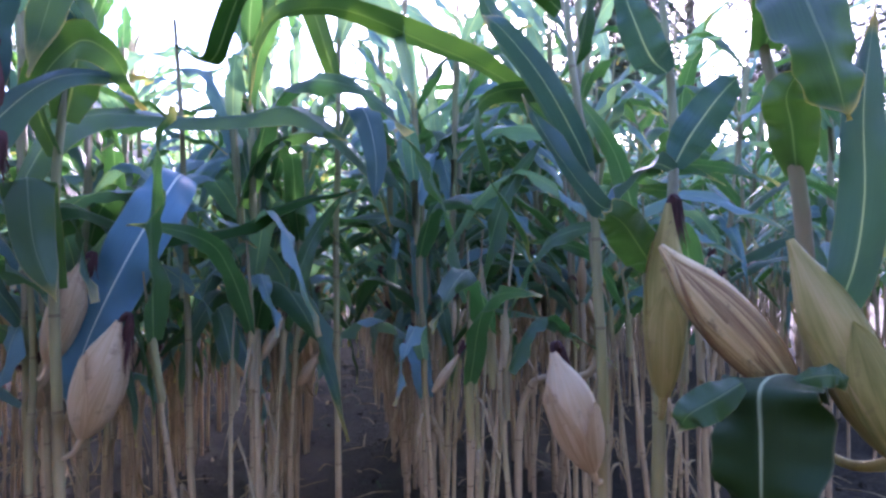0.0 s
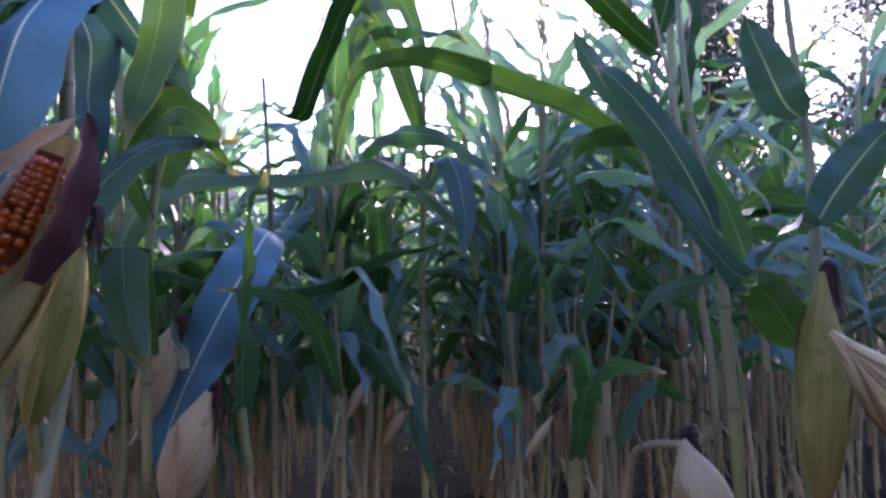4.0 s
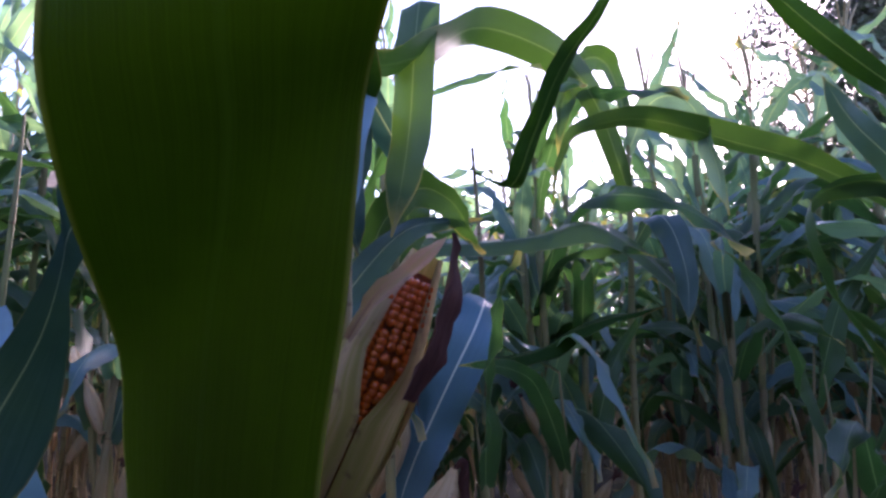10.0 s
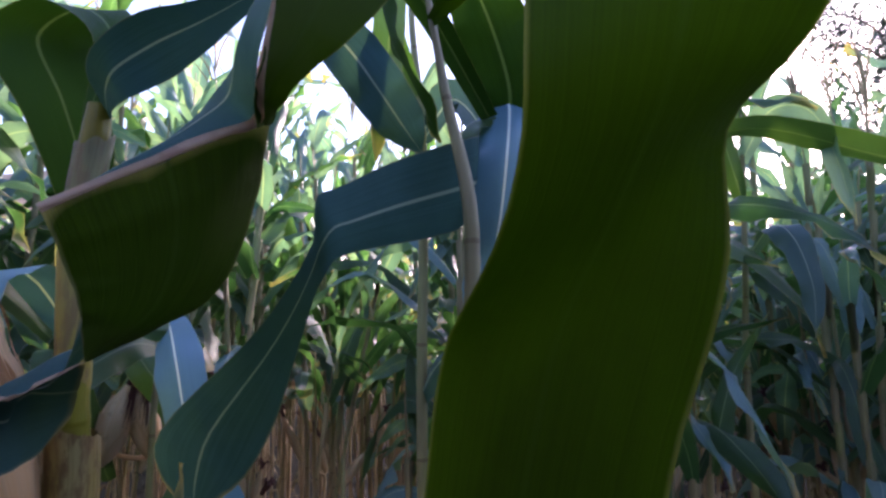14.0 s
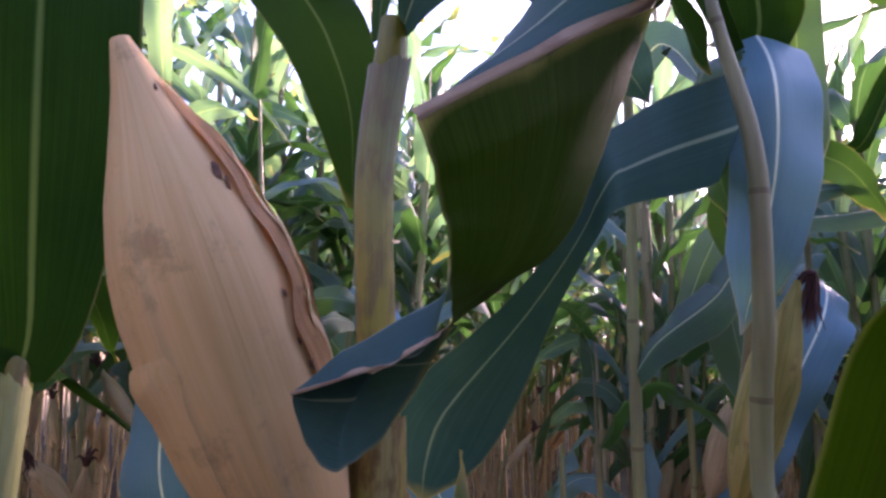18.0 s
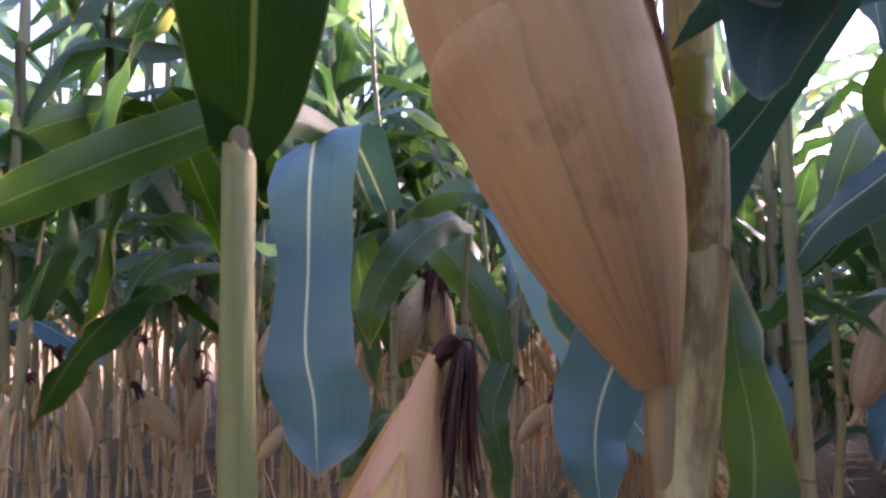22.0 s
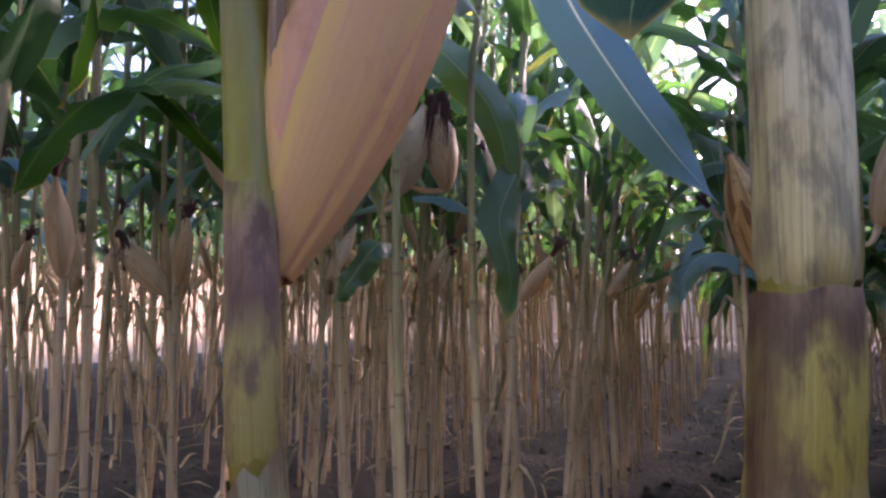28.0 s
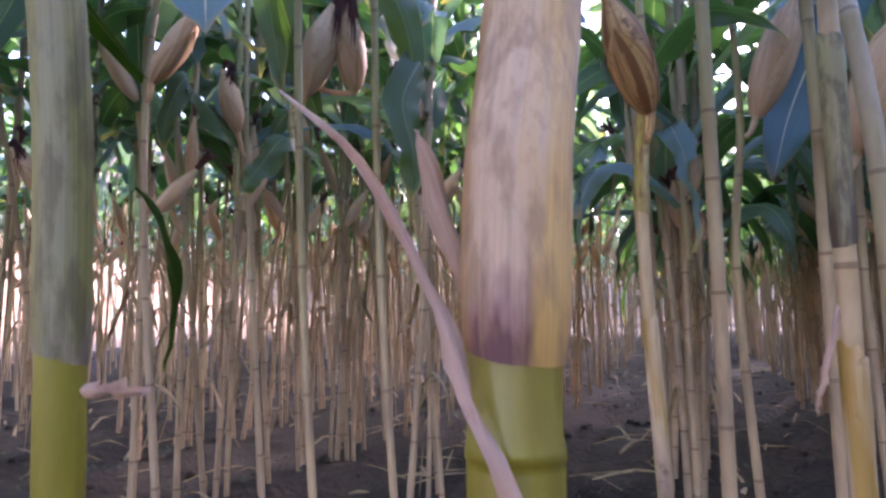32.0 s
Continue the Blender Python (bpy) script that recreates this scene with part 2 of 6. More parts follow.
def sheath_material(name, stops, blot, blots=0.7, flanks=(), streaks=0.5, size=(170, 170, 55)):
    """A leaf sheath that has died in bands: colours along its height (UV.y) that run into one another, one weathered side, dark blots and long streaks."""
    m, n, l, p, out = material(name)
    uv = n.new("ShaderNodeUVMap").outputs["UV"]
    co = n.new("ShaderNodeTexCoord").outputs["Object"]
    sep = n.new("ShaderNodeSeparateXYZ")
    l.new(uv, sep.inputs[0])
    fibre = noise_tex(n, l, uv, 1.0, 4, 0.65, (60, 1.1, 1))
    drift = noise_tex(n, l, co, 1.0, 3, 0.6, (110, 110, 26))
    spots = noise_tex(n, l, co, 1.0, 5, 0.6, size)
    band = ramp(n, stops)
    l.new(mathed(n, l, "ADD", sep.outputs[1], mathed(n, l, "MULTIPLY_ADD", drift.outputs["Fac"], 0.5, -0.25)), band.inputs["Fac"])
    shade = band.outputs["Color"]
    wobble = noise_tex(n, l, uv, 1.0, 3, 0.6, (9, 1.6, 1))
    across = mathed(n, l, "ADD", sep.outputs[0], mathed(n, l, "MULTIPLY_ADD", wobble.outputs["Fac"], 0.24, -0.12))
    for middle, colour in flanks:
        # a weathered stripe that runs down one side of the sheath
        near = n.new("ShaderNodeMapRange")
        near.inputs["From Min"].default_value, near.inputs["From Max"].default_value = 0.10, 0.04
        l.new(mathed(n, l, "ABSOLUTE", mathed(n, l, "SUBTRACT", across, middle)), near.inputs["Value"])
        shade = mixed(n, l, mathed(n, l, "MULTIPLY", near.outputs[0], 0.8), shade, colour)
    cut = n.new("ShaderNodeMapRange")
    cut.inputs["From Min"].default_value, cut.inputs["From Max"].default_value = 0.47, 0.62
    l.new(spots.outputs["Fac"], cut.inputs["Value"])
    shade = mixed(n, l, mathed(n, l, "MULTIPLY", cut.outputs[0], blots), shade, blot)
    dark = ramp(n, [(0.30, (1 - streaks, 1 - streaks, 1 - streaks)), (0.52, (1, 1, 1))])
    l.new(fibre.outputs["Fac"], dark.inputs["Fac"])
    shade = mixed(n, l, 0.85, shade, dark.outputs["Color"], "MULTIPLY")
    l.new(shade, p.inputs["Base Color"])
    p.inputs["Roughness"].default_value = 0.5
    bumped(n, l, p, fibre.outputs["Fac"], 0.5, 0.0015)
    return m


def plain_material(name, a, b, rough, scale, bump=0.3, spread=None, coat=0.0, reach=0.01):
    m, n, l, p, out = material(name)
    co = n.new("ShaderNodeTexCoord").outputs["Object"]
    t = noise_tex(n, l, co, scale, 6, 0.65, spread)
    big = noise_tex(n, l, co, scale * 0.09, 3, 0.5)
    f = mathed(n, l, "ADD", mathed(n, l, "MULTIPLY", t.outputs["Fac"], 0.65), mathed(n, l, "MULTIPLY", big.outputs["Fac"], 0.35))
    r = ramp(n, [(0.36, a), (0.64, b)])
    l.new(f, r.inputs["Fac"])
    l.new(r.outputs["Color"], p.inputs["Base Color"])
    p.inputs["Roughness"].default_value = rough
    p.inputs["Coat Weight"].default_value = coat
    bumped(n, l, p, f, bump, reach)
    return m


LEAF = leaf_material("corn_leaf", (0.012, 0.042, 0.012), (0.034, 0.088, 0.028), (0.12, 0.17, 0.08), thin=0.25, rough=0.44, shine=0.34)
# Near leaves: the shade on their camera side is mixed into a darker green.
LEAF_SHADED = leaf_material("corn_leaf_shaded", (0.0025, 0.010, 0.0006), (0.021, 0.048, 0.003), (0.026, 0.050, 0.008), thin=0.085, rough=0.55, dryness=0.04, shine=0.03, glow_tint=(0.55, 1.0, 0.05))
# Bluish leaves: waxy bloom, with blue sky sheen also put into the base colour.
BLOOM_SHEEN_FAR = leaf_material("corn_leaf_bloom_sheen_far", (0.038, 0.092, 0.104), (0.098, 0.196, 0.228), (0.30, 0.35, 0.30), thin=0.30, rough=0.46, per_island=True, shine=0.4)
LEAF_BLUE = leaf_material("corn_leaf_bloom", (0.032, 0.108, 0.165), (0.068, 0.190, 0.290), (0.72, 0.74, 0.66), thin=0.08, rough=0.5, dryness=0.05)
LEAF_FAR = leaf_material("corn_leaf_far", (0.010, 0.036, 0.011), (0.030, 0.080, 0.025), (0.12, 0.17, 0.08), thin=0.38, rough=0.44, shine=0.36, per_island=True, glow_tint=(0.82, 1.0, 0.50))
LEAF_CROP = leaf_material("corn_leaf_crop", (0.010, 0.036, 0.014), (0.030, 0.080, 0.033), (0.12, 0.17, 0.09), thin=0.36, rough=0.44, shine=0.36, glow_tint=(0.82, 1.0, 0.50))
# Front leaf by the dry ears: dim front light is put into its green.
LEAF_DEEP = leaf_material("corn_leaf_deep", (0.006, 0.022, 0.006), (0.014, 0.040, 0.010), (0.34, 0.38, 0.22), thin=0.07, rough=0.5, dryness=0.03, shine=0.12)
# Slate leaf: a dimmer version of the sky sheen, put into the colour.
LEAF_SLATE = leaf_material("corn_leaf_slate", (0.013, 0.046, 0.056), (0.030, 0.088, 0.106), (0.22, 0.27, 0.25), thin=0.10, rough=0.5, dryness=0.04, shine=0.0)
LEAF_RICH = leaf_material("corn_leaf_rich", (0.006, 0.027, 0.005), (0.015, 0.052, 0.010), (0.10, 0.15, 0.06), thin=0.13, rough=0.55, dryness=0.03, shine=0.02)
# Grey and teal leaves: sky sheen in the base colour, at two strengths.
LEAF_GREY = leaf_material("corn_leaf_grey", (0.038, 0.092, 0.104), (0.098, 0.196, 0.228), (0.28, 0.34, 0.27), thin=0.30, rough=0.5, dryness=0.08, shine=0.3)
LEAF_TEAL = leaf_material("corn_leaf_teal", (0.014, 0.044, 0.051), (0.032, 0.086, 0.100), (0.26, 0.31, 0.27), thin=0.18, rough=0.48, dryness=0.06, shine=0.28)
CANE = stalk_material("corn_cane")
CANE_FAR = stalk_material("corn_cane_far", per_island=True)
CANE_GREEN = stalk_material("corn_cane_green", green=0.32)
CANE_FRESH = plain_material("corn_cane_fresh", (0.13, 0.085, 0.015), (0.31, 0.285, 0.022), 0.4, 26.0, 0.2, (1, 1, 0.22))
HUSK = husk_material("dry_husk", (0.48, 0.29, 0.14), (0.64, 0.44, 0.25), (0.71, 0.53, 0.34), stripe=(5, 0.9, 1), bold=0.13)
HUSK_FAR = husk_material("dry_husk_far", (0.46, 0.28, 0.14), (0.61, 0.42, 0.24), (0.68, 0.50, 0.32), per_island=True)
SILK = plain_material("dry_silk", (0.035, 0.010, 0.009), (0.13, 0.040, 0.032), 0.7, 160.0, 0.8, (1, 1, 0.08))
SOIL = plain_material("soil", (0.006, 0.0044, 0.0028), (0.056, 0.039, 0.022), 0.95, 55.0, 1.0, reach=0.03)
BANK = plain_material("dry_bank", (0.22, 0.14, 0.085), (0.38, 0.26, 0.16), 0.95, 1.6, 0.8)
STRAW = plain_material("straw", (0.20, 0.13, 0.06), (0.44, 0.32, 0.16), 0.7, 60.0, 0.3)
TASSEL = plain_material("tassel", (0.24, 0.19, 0.10), (0.42, 0.34, 0.19), 0.8, 90.0, 0.3)
BARK = plain_material("bark", (0.05, 0.040, 0.03), (0.12, 0.095, 0.07), 0.9, 14.0, 1.0, (1, 1, 0.2))
TREE_LEAF = plain_material("tree_leaf", (0.012, 0.030, 0.012), (0.035, 0.07, 0.022), 0.5, 6.0, 0.1)


# ---- mesh helpers ----
class Sheet:
    """Vertices, faces and UVs that grow into one mesh."""

    def __init__(self):
        self.v, self.f, self.uv, self.mat = [], [], [], []

    def grid(self, points, uvs, rows, cols, closed=False, mat=0):
        o = len(self.v)
        self.v += [tuple(p) for p in points]
        for i in range(rows - 1):
            for j in range(cols - 1):
                k = (o + i * cols + j, o + i * cols + j + 1, o + (i + 1) * cols + j + 1, o + (i + 1) * cols + j)
                self.f.append(k)
                self.uv += [uvs[q - o] for q in k]
                self.mat.append(mat)
        return self

    def joined(self, other, m, mat_shift=0):
        o = len(self.v)
        self.v += [tuple(m @ Vector(p)) for p in other.v]
        self.f += [tuple(k + o for k in f) for f in other.f]
        self.uv += other.uv
        self.mat += [k + mat_shift for k in other.mat]
        return self

    def mesh(self, name, mats, smooth=True):
        me = bpy.data.meshes.new(name)
        me.from_pydata(self.v, [], self.f)
        layer = me.uv_layers.new(name="UVMap")
        layer.data.foreach_set("uv", np.array(self.uv, np.float32).ravel())
        for m in mats:
            me.materials.append(m)
        me.polygons.foreach_set("material_index", np.array(self.mat, np.int32))
        me.polygons.foreach_set("use_smooth", np.full(len(self.f), smooth))
        me.update()
        return me


def part(name, mesh, parent, label="", m=None):
    ob = new(name, mesh)
    ob.parent = parent
    if m is not None:
        ob.matrix_local = m
    if label:
        ob["label"] = label
    return ob


def thing(name, label, category, group="", at=None):
    ob = new(name)
    ob.empty_display_size = 0.05
    if at is not None:
        ob.matrix_world = at
    return tagged(ob, label, category, group)


def curve(points, steps):
    """A smooth line through the points, by arc of Catmull and Rom."""
    pts = [Vector(p) for p in points]
    pts = [2 * pts[0] - pts[1], *pts, 2 * pts[-1] - pts[-2]]
    n = len(pts) - 3
    out = []
    for k in range(steps + 1):
        s = min(k / steps * n, n - 1e-6)
        i, u = int(s), s - int(s)
        a, b, c, d = pts[i:i + 4]
        out.append(0.5 * (2 * b + (c - a) * u + (2 * a - 5 * b + 4 * c - d) * u * u + (3 * b - a - 3 * c + d) * u ** 3))
    return out


def spread(values, x):
    """The value at x (0 to 1) along evenly set values."""
    s = x * (len(values) - 1)
    i = min(int(s), len(values) - 2)
    return values[i] + (values[i + 1] - values[i]) * (s - i)


def blade(spine, width, side, fold=0.25, wave=0.006, steps=16, across=4, profile=(0.55, 0.9, 1.0, 0.98, 0.85, 0.6, 0.02), rolls=(0.0, 0.0), seed=0):
    """A leaf blade along a spine. side: the way of its width at the base; rolls: turns about the spine in degrees on the way to the tip;
    fold: how deep the two halves stand up from the midrib; wave: ruffle of the edges in metres."""
    rng = random.Random(seed)
    line = curve(spine, steps)
    s = Sheet()
    pts, uvs = [], []
    ph1, ph2, fq = rng.uniform(0, 6), rng.uniform(0, 6), rng.uniform(2.2, 3.6)
    w = Vector(side).normalized()
    for i, p in enumerate(line):
        u = i / steps
        t = (line[min(i + 1, steps)] - line[max(i - 1, 0)]).normalized()
        w = (w - w.dot(t) * t).normalized()
        r = Matrix.Rotation(radians(spread(rolls, u)), 3, t)
        wd = r @ w
        nm = t.cross(wd) * -1
        half = 0.5 * width * spread(profile, u) * min(1.0, 12 * (1.001 - u)) ** 0.7
        for j in range(across + 1):
            a = 2 * j / across - 1
            ruffle = wave * abs(a) ** 1.5 * (math.sin(fq * 6.28 * u + (ph1 if a < 0 else ph2)) + 0.5 * math.sin(2.3 * fq * 6.28 * u + ph2)) * min(1, 4 * u)
            pts.append(p + wd * (a * half * (1 - 0.12 * fold)) + nm * (abs(a) * half * fold + ruffle))
            uvs.append((j / across, u))
    return s.grid(pts, uvs, steps + 1, across + 1)


def tube(spine, radii, sides=8, steps=None, rings=(), height0=0.0):
    """A round stem along a spine. rings: heights at which a node swells."""
    steps = steps or 3 * len(spine)
    line = curve(spine, steps)
    pts, uvs, length = [], [], height0
    rows = []
    for i, p in enumerate(line):
        u = i / steps
        t = (line[min(i + 1, steps)] - line[max(i - 1, 0)]).normalized()
        x = Vector((1, 0, 0)) if abs(t.x) < 0.8 else Vector((0, 1, 0))
        x = (x - x.dot(t) * t).normalized()
        y = t.cross(x)
        length += (p - line[i - 1]).length if i else 0
        rows.append((p, x, y, t, spread(radii, u), length))
    s = Sheet()
    done = []
    for k, row in enumerate(rows):
        done.append((row, 1.0))
    for g in rings:
        k = next((q for q in range(steps) if rows[q][0].z <= g <= rows[q + 1][0].z), None)
        if k is None:
            continue
        w = (g - rows[k][0].z) / max(1e-6, rows[k + 1][0].z - rows[k][0].z)
        p, r, h = rows[k][0].lerp(rows[k + 1][0], w), rows[k][4] * (1 - w) + rows[k + 1][4] * w, rows[k][5] * (1 - w) + rows[k + 1][5] * w
        x, y, t = rows[k][1:4]
        for off, grow, dark in ((-0.012, 1.0, 0), (-0.003, 1.02, 0), (-0.001, 1.05, 3), (0.001, 1.04, 3), (0.003, 0.99, 0), (0.012, 0.98, 0)):
            done.append(((p + t * off, x, y, t, r, h + off), grow + 10 * dark))
    done.sort(key=lambda q: q[0][5])
    for (p, x, y, t, r, h), grow in done:
        dark, grow = (3, grow - 30) if grow > 5 else (0, grow)
        for j in range(sides + 1):
            a = 6.28318 * j / sides
            pts.append(p + (x * math.cos(a) + y * math.sin(a)) * r * grow)
            uvs.append((j / sides + dark, h))
    return s.grid(pts, uvs, len(done), sides + 1)


def husk_shape(length, radius, seed=0, sides=18, steps=14, lobes=5, open_tip=0.0, profile=None):
    """A husked ear along +z: fat below the middle, drawn out to a tip, ridged by overlapping husks."""
    rng = random.Random(seed)
    prof = (0.34, 0.66, 0.86, 0.96, 1.0, 0.98, 0.90, 0.74, 0.50, 0.26, 0.12 + open_tip)
    prof = profile or prof
    s = Sheet()
    pts, uvs = [], []
    ph = rng.uniform(0, 6)
    for i in range(steps + 1):
        u = i / steps
        r = radius * spread(prof, u)
        for j in range(sides + 1):
            a = 6.28318 * j / sides
            saw = ((a + ph + 0.5 * u) * lobes / 6.28318) % 1.0
            k = 1 + 0.07 * (saw - 0.5) * min(1, 3 * u) + 0.04 * math.sin(3 * a + ph)
            pts.append(Vector((math.cos(a) * r * k, math.sin(a) * r * k, u * length)))
            uvs.append((j / sides, u))
    return s.grid(pts, uvs, steps + 1, sides + 1)


def silk_shape(length, radius, seed=0, strands=9, droop=0.5):
    rng = random.Random(seed)
    s = Sheet()
    for k in range(strands):
        a, q = rng.uniform(0, 6.28), rng.uniform(0.2, 1)
        d = Vector((math.cos(a), math.sin(a), 0))
        L = length * rng.uniform(0.6, 1.1)
        spine = [d * radius * 0.3 * q, d * radius * 0.7 * q + Vector((0, 0, L * 0.5)), d * radius * (0.9 + droop * q) + Vector((0, 0, L * 0.75)), d * radius * (1.2 + 2 * droop * q) + Vector((0, 0, L * (0.75 - 0.4 * droop)))]
        s.joined(tube(spine, (radius * 0.30, radius * 0.34, radius * 0.25, radius * 0.06), 5, 6), Matrix())
    return s


def leaf_spine(rng, length, rise, droop):
    """Up and out in the xz plane, then over, most of the turn at one kink where the midrib gives way."""
    pts, p, a = [Vector((0, 0, 0))], Vector((0, 0, 0)), radians(rise)
    n, kink = 8, rng.uniform(0.28, 0.62)
    share = [0.45 + 0.5 * k / n + 2.6 * math.exp(-(((k + 0.5) / n - kink) / 0.11) ** 2) for k in range(n)]
    droop = min(droop, rise + 98)
    for k in range(n):
        a -= radians(droop) * share[k] / sum(share)
        p = p + Vector((math.cos(a), rng.uniform(-0.05, 0.05), math.sin(a))) * (length / n)
        pts.append(p.copy())
    return pts


TAPER = (0.55, 0.88, 1.0, 1.0, 0.93, 0.80, 0.62, 0.40, 0.20, 0.02)      # widths of a leaf from its collar to its long tip


def plant_parts(seed, tall, fine, bare=False, lowest=None):
    """The sheets of one corn plant, each with its part's name and its place on the plant."""
    rng = random.Random(seed)
    out = []
    lean = Vector((rng.uniform(-0.06, 0.06), rng.uniform(-0.06, 0.06), 0))
    spine = [Vector((0, 0, -0.03)), lean * 0.2 + Vector((0, 0, tall * 0.25)), lean * 0.6 + Vector((0, 0, tall * 0.5)), lean + Vector((0, 0, tall * 0.78)), lean * 1.5 + Vector((0, 0, tall))]
    line = curve(spine, 40)
    at = lambda z: line[max(0, min(40, round(z / tall * 40)))]
    nodes = [0.06, 0.14, 0.25, 0.37, 0.49, 0.60, 0.69, 0.78, 0.87, 0.96, 1.04, 1.12, 1.20, 1.28, 1.36, 1.44, 1.52, 1.60]
    nodes = [z * (0.93 + 0.14 * rng.random()) + rng.uniform(-0.012, 0.012) for z in nodes if z < tall - 0.12]
    r0 = rng.uniform(0.0048, 0.0072)
    out.append(("stalk", tube(spine, (r0 * 1.1, r0, r0 * 0.92, r0 * 0.62, r0 * 0.25), 8 if fine else 5, 14 if fine else 6, nodes if fine else ()), "cane", Matrix()))
    plane = rng.uniform(0, 6.28)
    flip = 0
    for k, z in enumerate(nodes):
        if z < (lowest or (0.66 if bare else 0.56)):
            continue
        flip += 1
        az = plane + math.pi * flip + rng.uniform(-0.5, 0.5)
        top = (z - 0.56) / (tall - 0.71)
        length = rng.uniform(0.36, 0.64) * (1 - 0.35 * max(0, top - 0.5))
        rise = rng.uniform(42, 66) + 16 * top
        droop = rng.uniform(95, 175) - 40 * top
        if top > 0.72:
            length, droop = length * 0.85, rng.uniform(15, 120)
        if lowest and z < lowest + 0.16:
            length, rise = length * 0.72, rise + 8
        wid = rng.uniform(0.044, 0.070) * (1 - 0.2 * top)
        sp = leaf_spine(rng, length, rise, droop)
        b = blade(sp, wid, (0, 1, 0), rng.uniform(0.2, 0.7), rng.uniform(0.005, 0.014), 18 if fine else 12, 4 if fine else 2, TAPER, (0, rng.uniform(-35, 35), rng.uniform(-80, 80), rng.uniform(-150, 150)), rng.random())
        m = Matrix.Translation(at(z)) @ Matrix.Rotation(az, 4, "Z") @ Matrix.Translation((r0 * 0.7, 0, 0))
        # About half the leaves get the colour that has sky sheen in it.
        out.append(("leaf", b, "bloom" if rng.random() < 0.5 else "leaf", m))
        if fine:
            sheath = tube([at(z) - Vector((0, 0, 0.10)), at(z) - Vector((0, 0, 0.05)), at(z) + Vector((0, 0, 0.005))], (r0 * 1.02, r0 * 1.18, r0 * 1.3), 8, 4, height0=z - 0.1)
            out.append(("leaf_sheath", sheath, "cane", Matrix()))
    for k in range(0 if bare else rng.choice((1, 1, 2, 1, 0))):
        z = nodes[5 + k] if len(nodes) > 6 else 0.6
        L, R = rng.uniform(0.10, 0.145), rng.uniform(0.012, 0.017)
        m = Matrix.Translation(at(z)) @ Matrix.Rotation(plane + 1.6 + 3.0 * k + rng.uniform(-0.6, 0.6), 4, "Z") @ Matrix.Rotation(radians(rng.uniform(16, 38)), 4, "Y") @ Matrix.Translation((0.006, 0, 0.02))
        out.append(("ear", husk_shape(L, R, rng.random(), 16 if fine else 8, 12 if fine else 6), "husk", m))
        out.append(("silk", silk_shape(rng.uniform(0.03, 0.055), 0.009, rng.random(), 7 if fine else 3), "silk", m @ Matrix.Translation((0, 0, L * 0.97))))
    # dry sheath rags low on the cane
    for k in range(2 if fine else 1):
        z = rng.uniform(0.1, 0.6)
        sp = [Vector((0, 0, 0)), Vector((0.02, 0.01, rng.uniform(0.03, 0.08))), Vector((rng.uniform(0.03, 0.06), 0.02, rng.uniform(-0.04, 0.06))), Vector((rng.uniform(0.04, 0.1), 0.03, rng.uniform(-0.16, -0.02)))]
        out.append(("dry_sheath", blade(sp, rng.uniform(0.005, 0.012), (0, 1, 0), 0.9, 0.002, 9, 2, seed=rng.random()), "straw", Matrix.Translation(at(z)) @ Matrix.Rotation(rng.uniform(0, 6.28), 4, "Z") @ Matrix.Translation((r0 * 0.8, 0, 0))))
    if bare or rng.random() < 0.8:
        return out
    top = Sheet()
    for k in range(7 if fine else 4):
        a, q = rng.uniform(0, 6.28), rng.uniform(0.02, 0.10) if k else 0.0
        L = rng.uniform(0.13, 0.22)
        sp = [Vector((0, 0, 0.02 * k)), Vector((math.cos(a) * q * 0.5, math.sin(a) * q * 0.5, 0.02 * k + L * 0.5)), Vector((math.cos(a) * q * 1.3, math.sin(a) * q * 1.3, 0.02 * k + L * 0.85))]
        top.joined(tube(sp, (0.0022, 0.0035, 0.0012), 4, 5), Matrix())
    out.append(("tassel", top, "tassel", Matrix.Translation(line[-1] - Vector((0, 0, 0.03)))))
    return out


NEAR = {"cane": CANE, "leaf": LEAF_CROP, "bloom": LEAF_GREY, "husk": HUSK, "silk": SILK, "straw": STRAW, "tassel": TASSEL}
FAR = {"cane": CANE_FAR, "leaf": LEAF_FAR, "bloom": BLOOM_SHEEN_FAR, "husk": HUSK_FAR, "silk": SILK, "straw": STRAW, "tassel": TASSEL}
PART_LABEL = {"silk": "dark brown dried silk", "ear": "buff papery husk", "dry_sheath": "torn straw-coloured sheath", "tassel": "dry tan tassel"}


# ---- ground ----
def ground_height(x, y):
    """Ridges under the rows, open land that climbs beyond the field's left side, and a bank beyond its far end."""
    ridge = 0.018 * math.cos((x - ROW0) / ROW_GAP * 6.28318)
    ahead, aside = max(0.0, y - FIELD_FAR), max(0.0, FIELD_LEFT - x)
    rise = min(ahead * 0.45, 4.2 + 0.02 * ahead) + min(aside * 0.26, 3.4)
    return (ridge if rise == 0 else 0.0) + rise


def bare(x, y):
    return y > FIELD_FAR or x < FIELD_LEFT


ROW0, ROW_GAP, FIELD_FAR, FIELD_LEFT = 0.18, 0.415, 10.5, -6.4
gs = Sheet()
xs = [-400, -120, -40, -24, -20, -18, -16, -14, -13, -12, -11, -10, -9, -8] + [-7 + 0.10 * k for k in range(111)] + [5, 7, 10, 16, 40, 120, 400]
ys = [-400, -100, -30, -10, -4] + [-1.5 + 0.10 * k for k in range(101)] + [8.6 + 0.25 * k for k in range(9)] + [11 + 0.5 * k for k in range(20)] + [22, 30, 60, 150, 500]
rng = random.Random(4)
pts, uvs = [], []
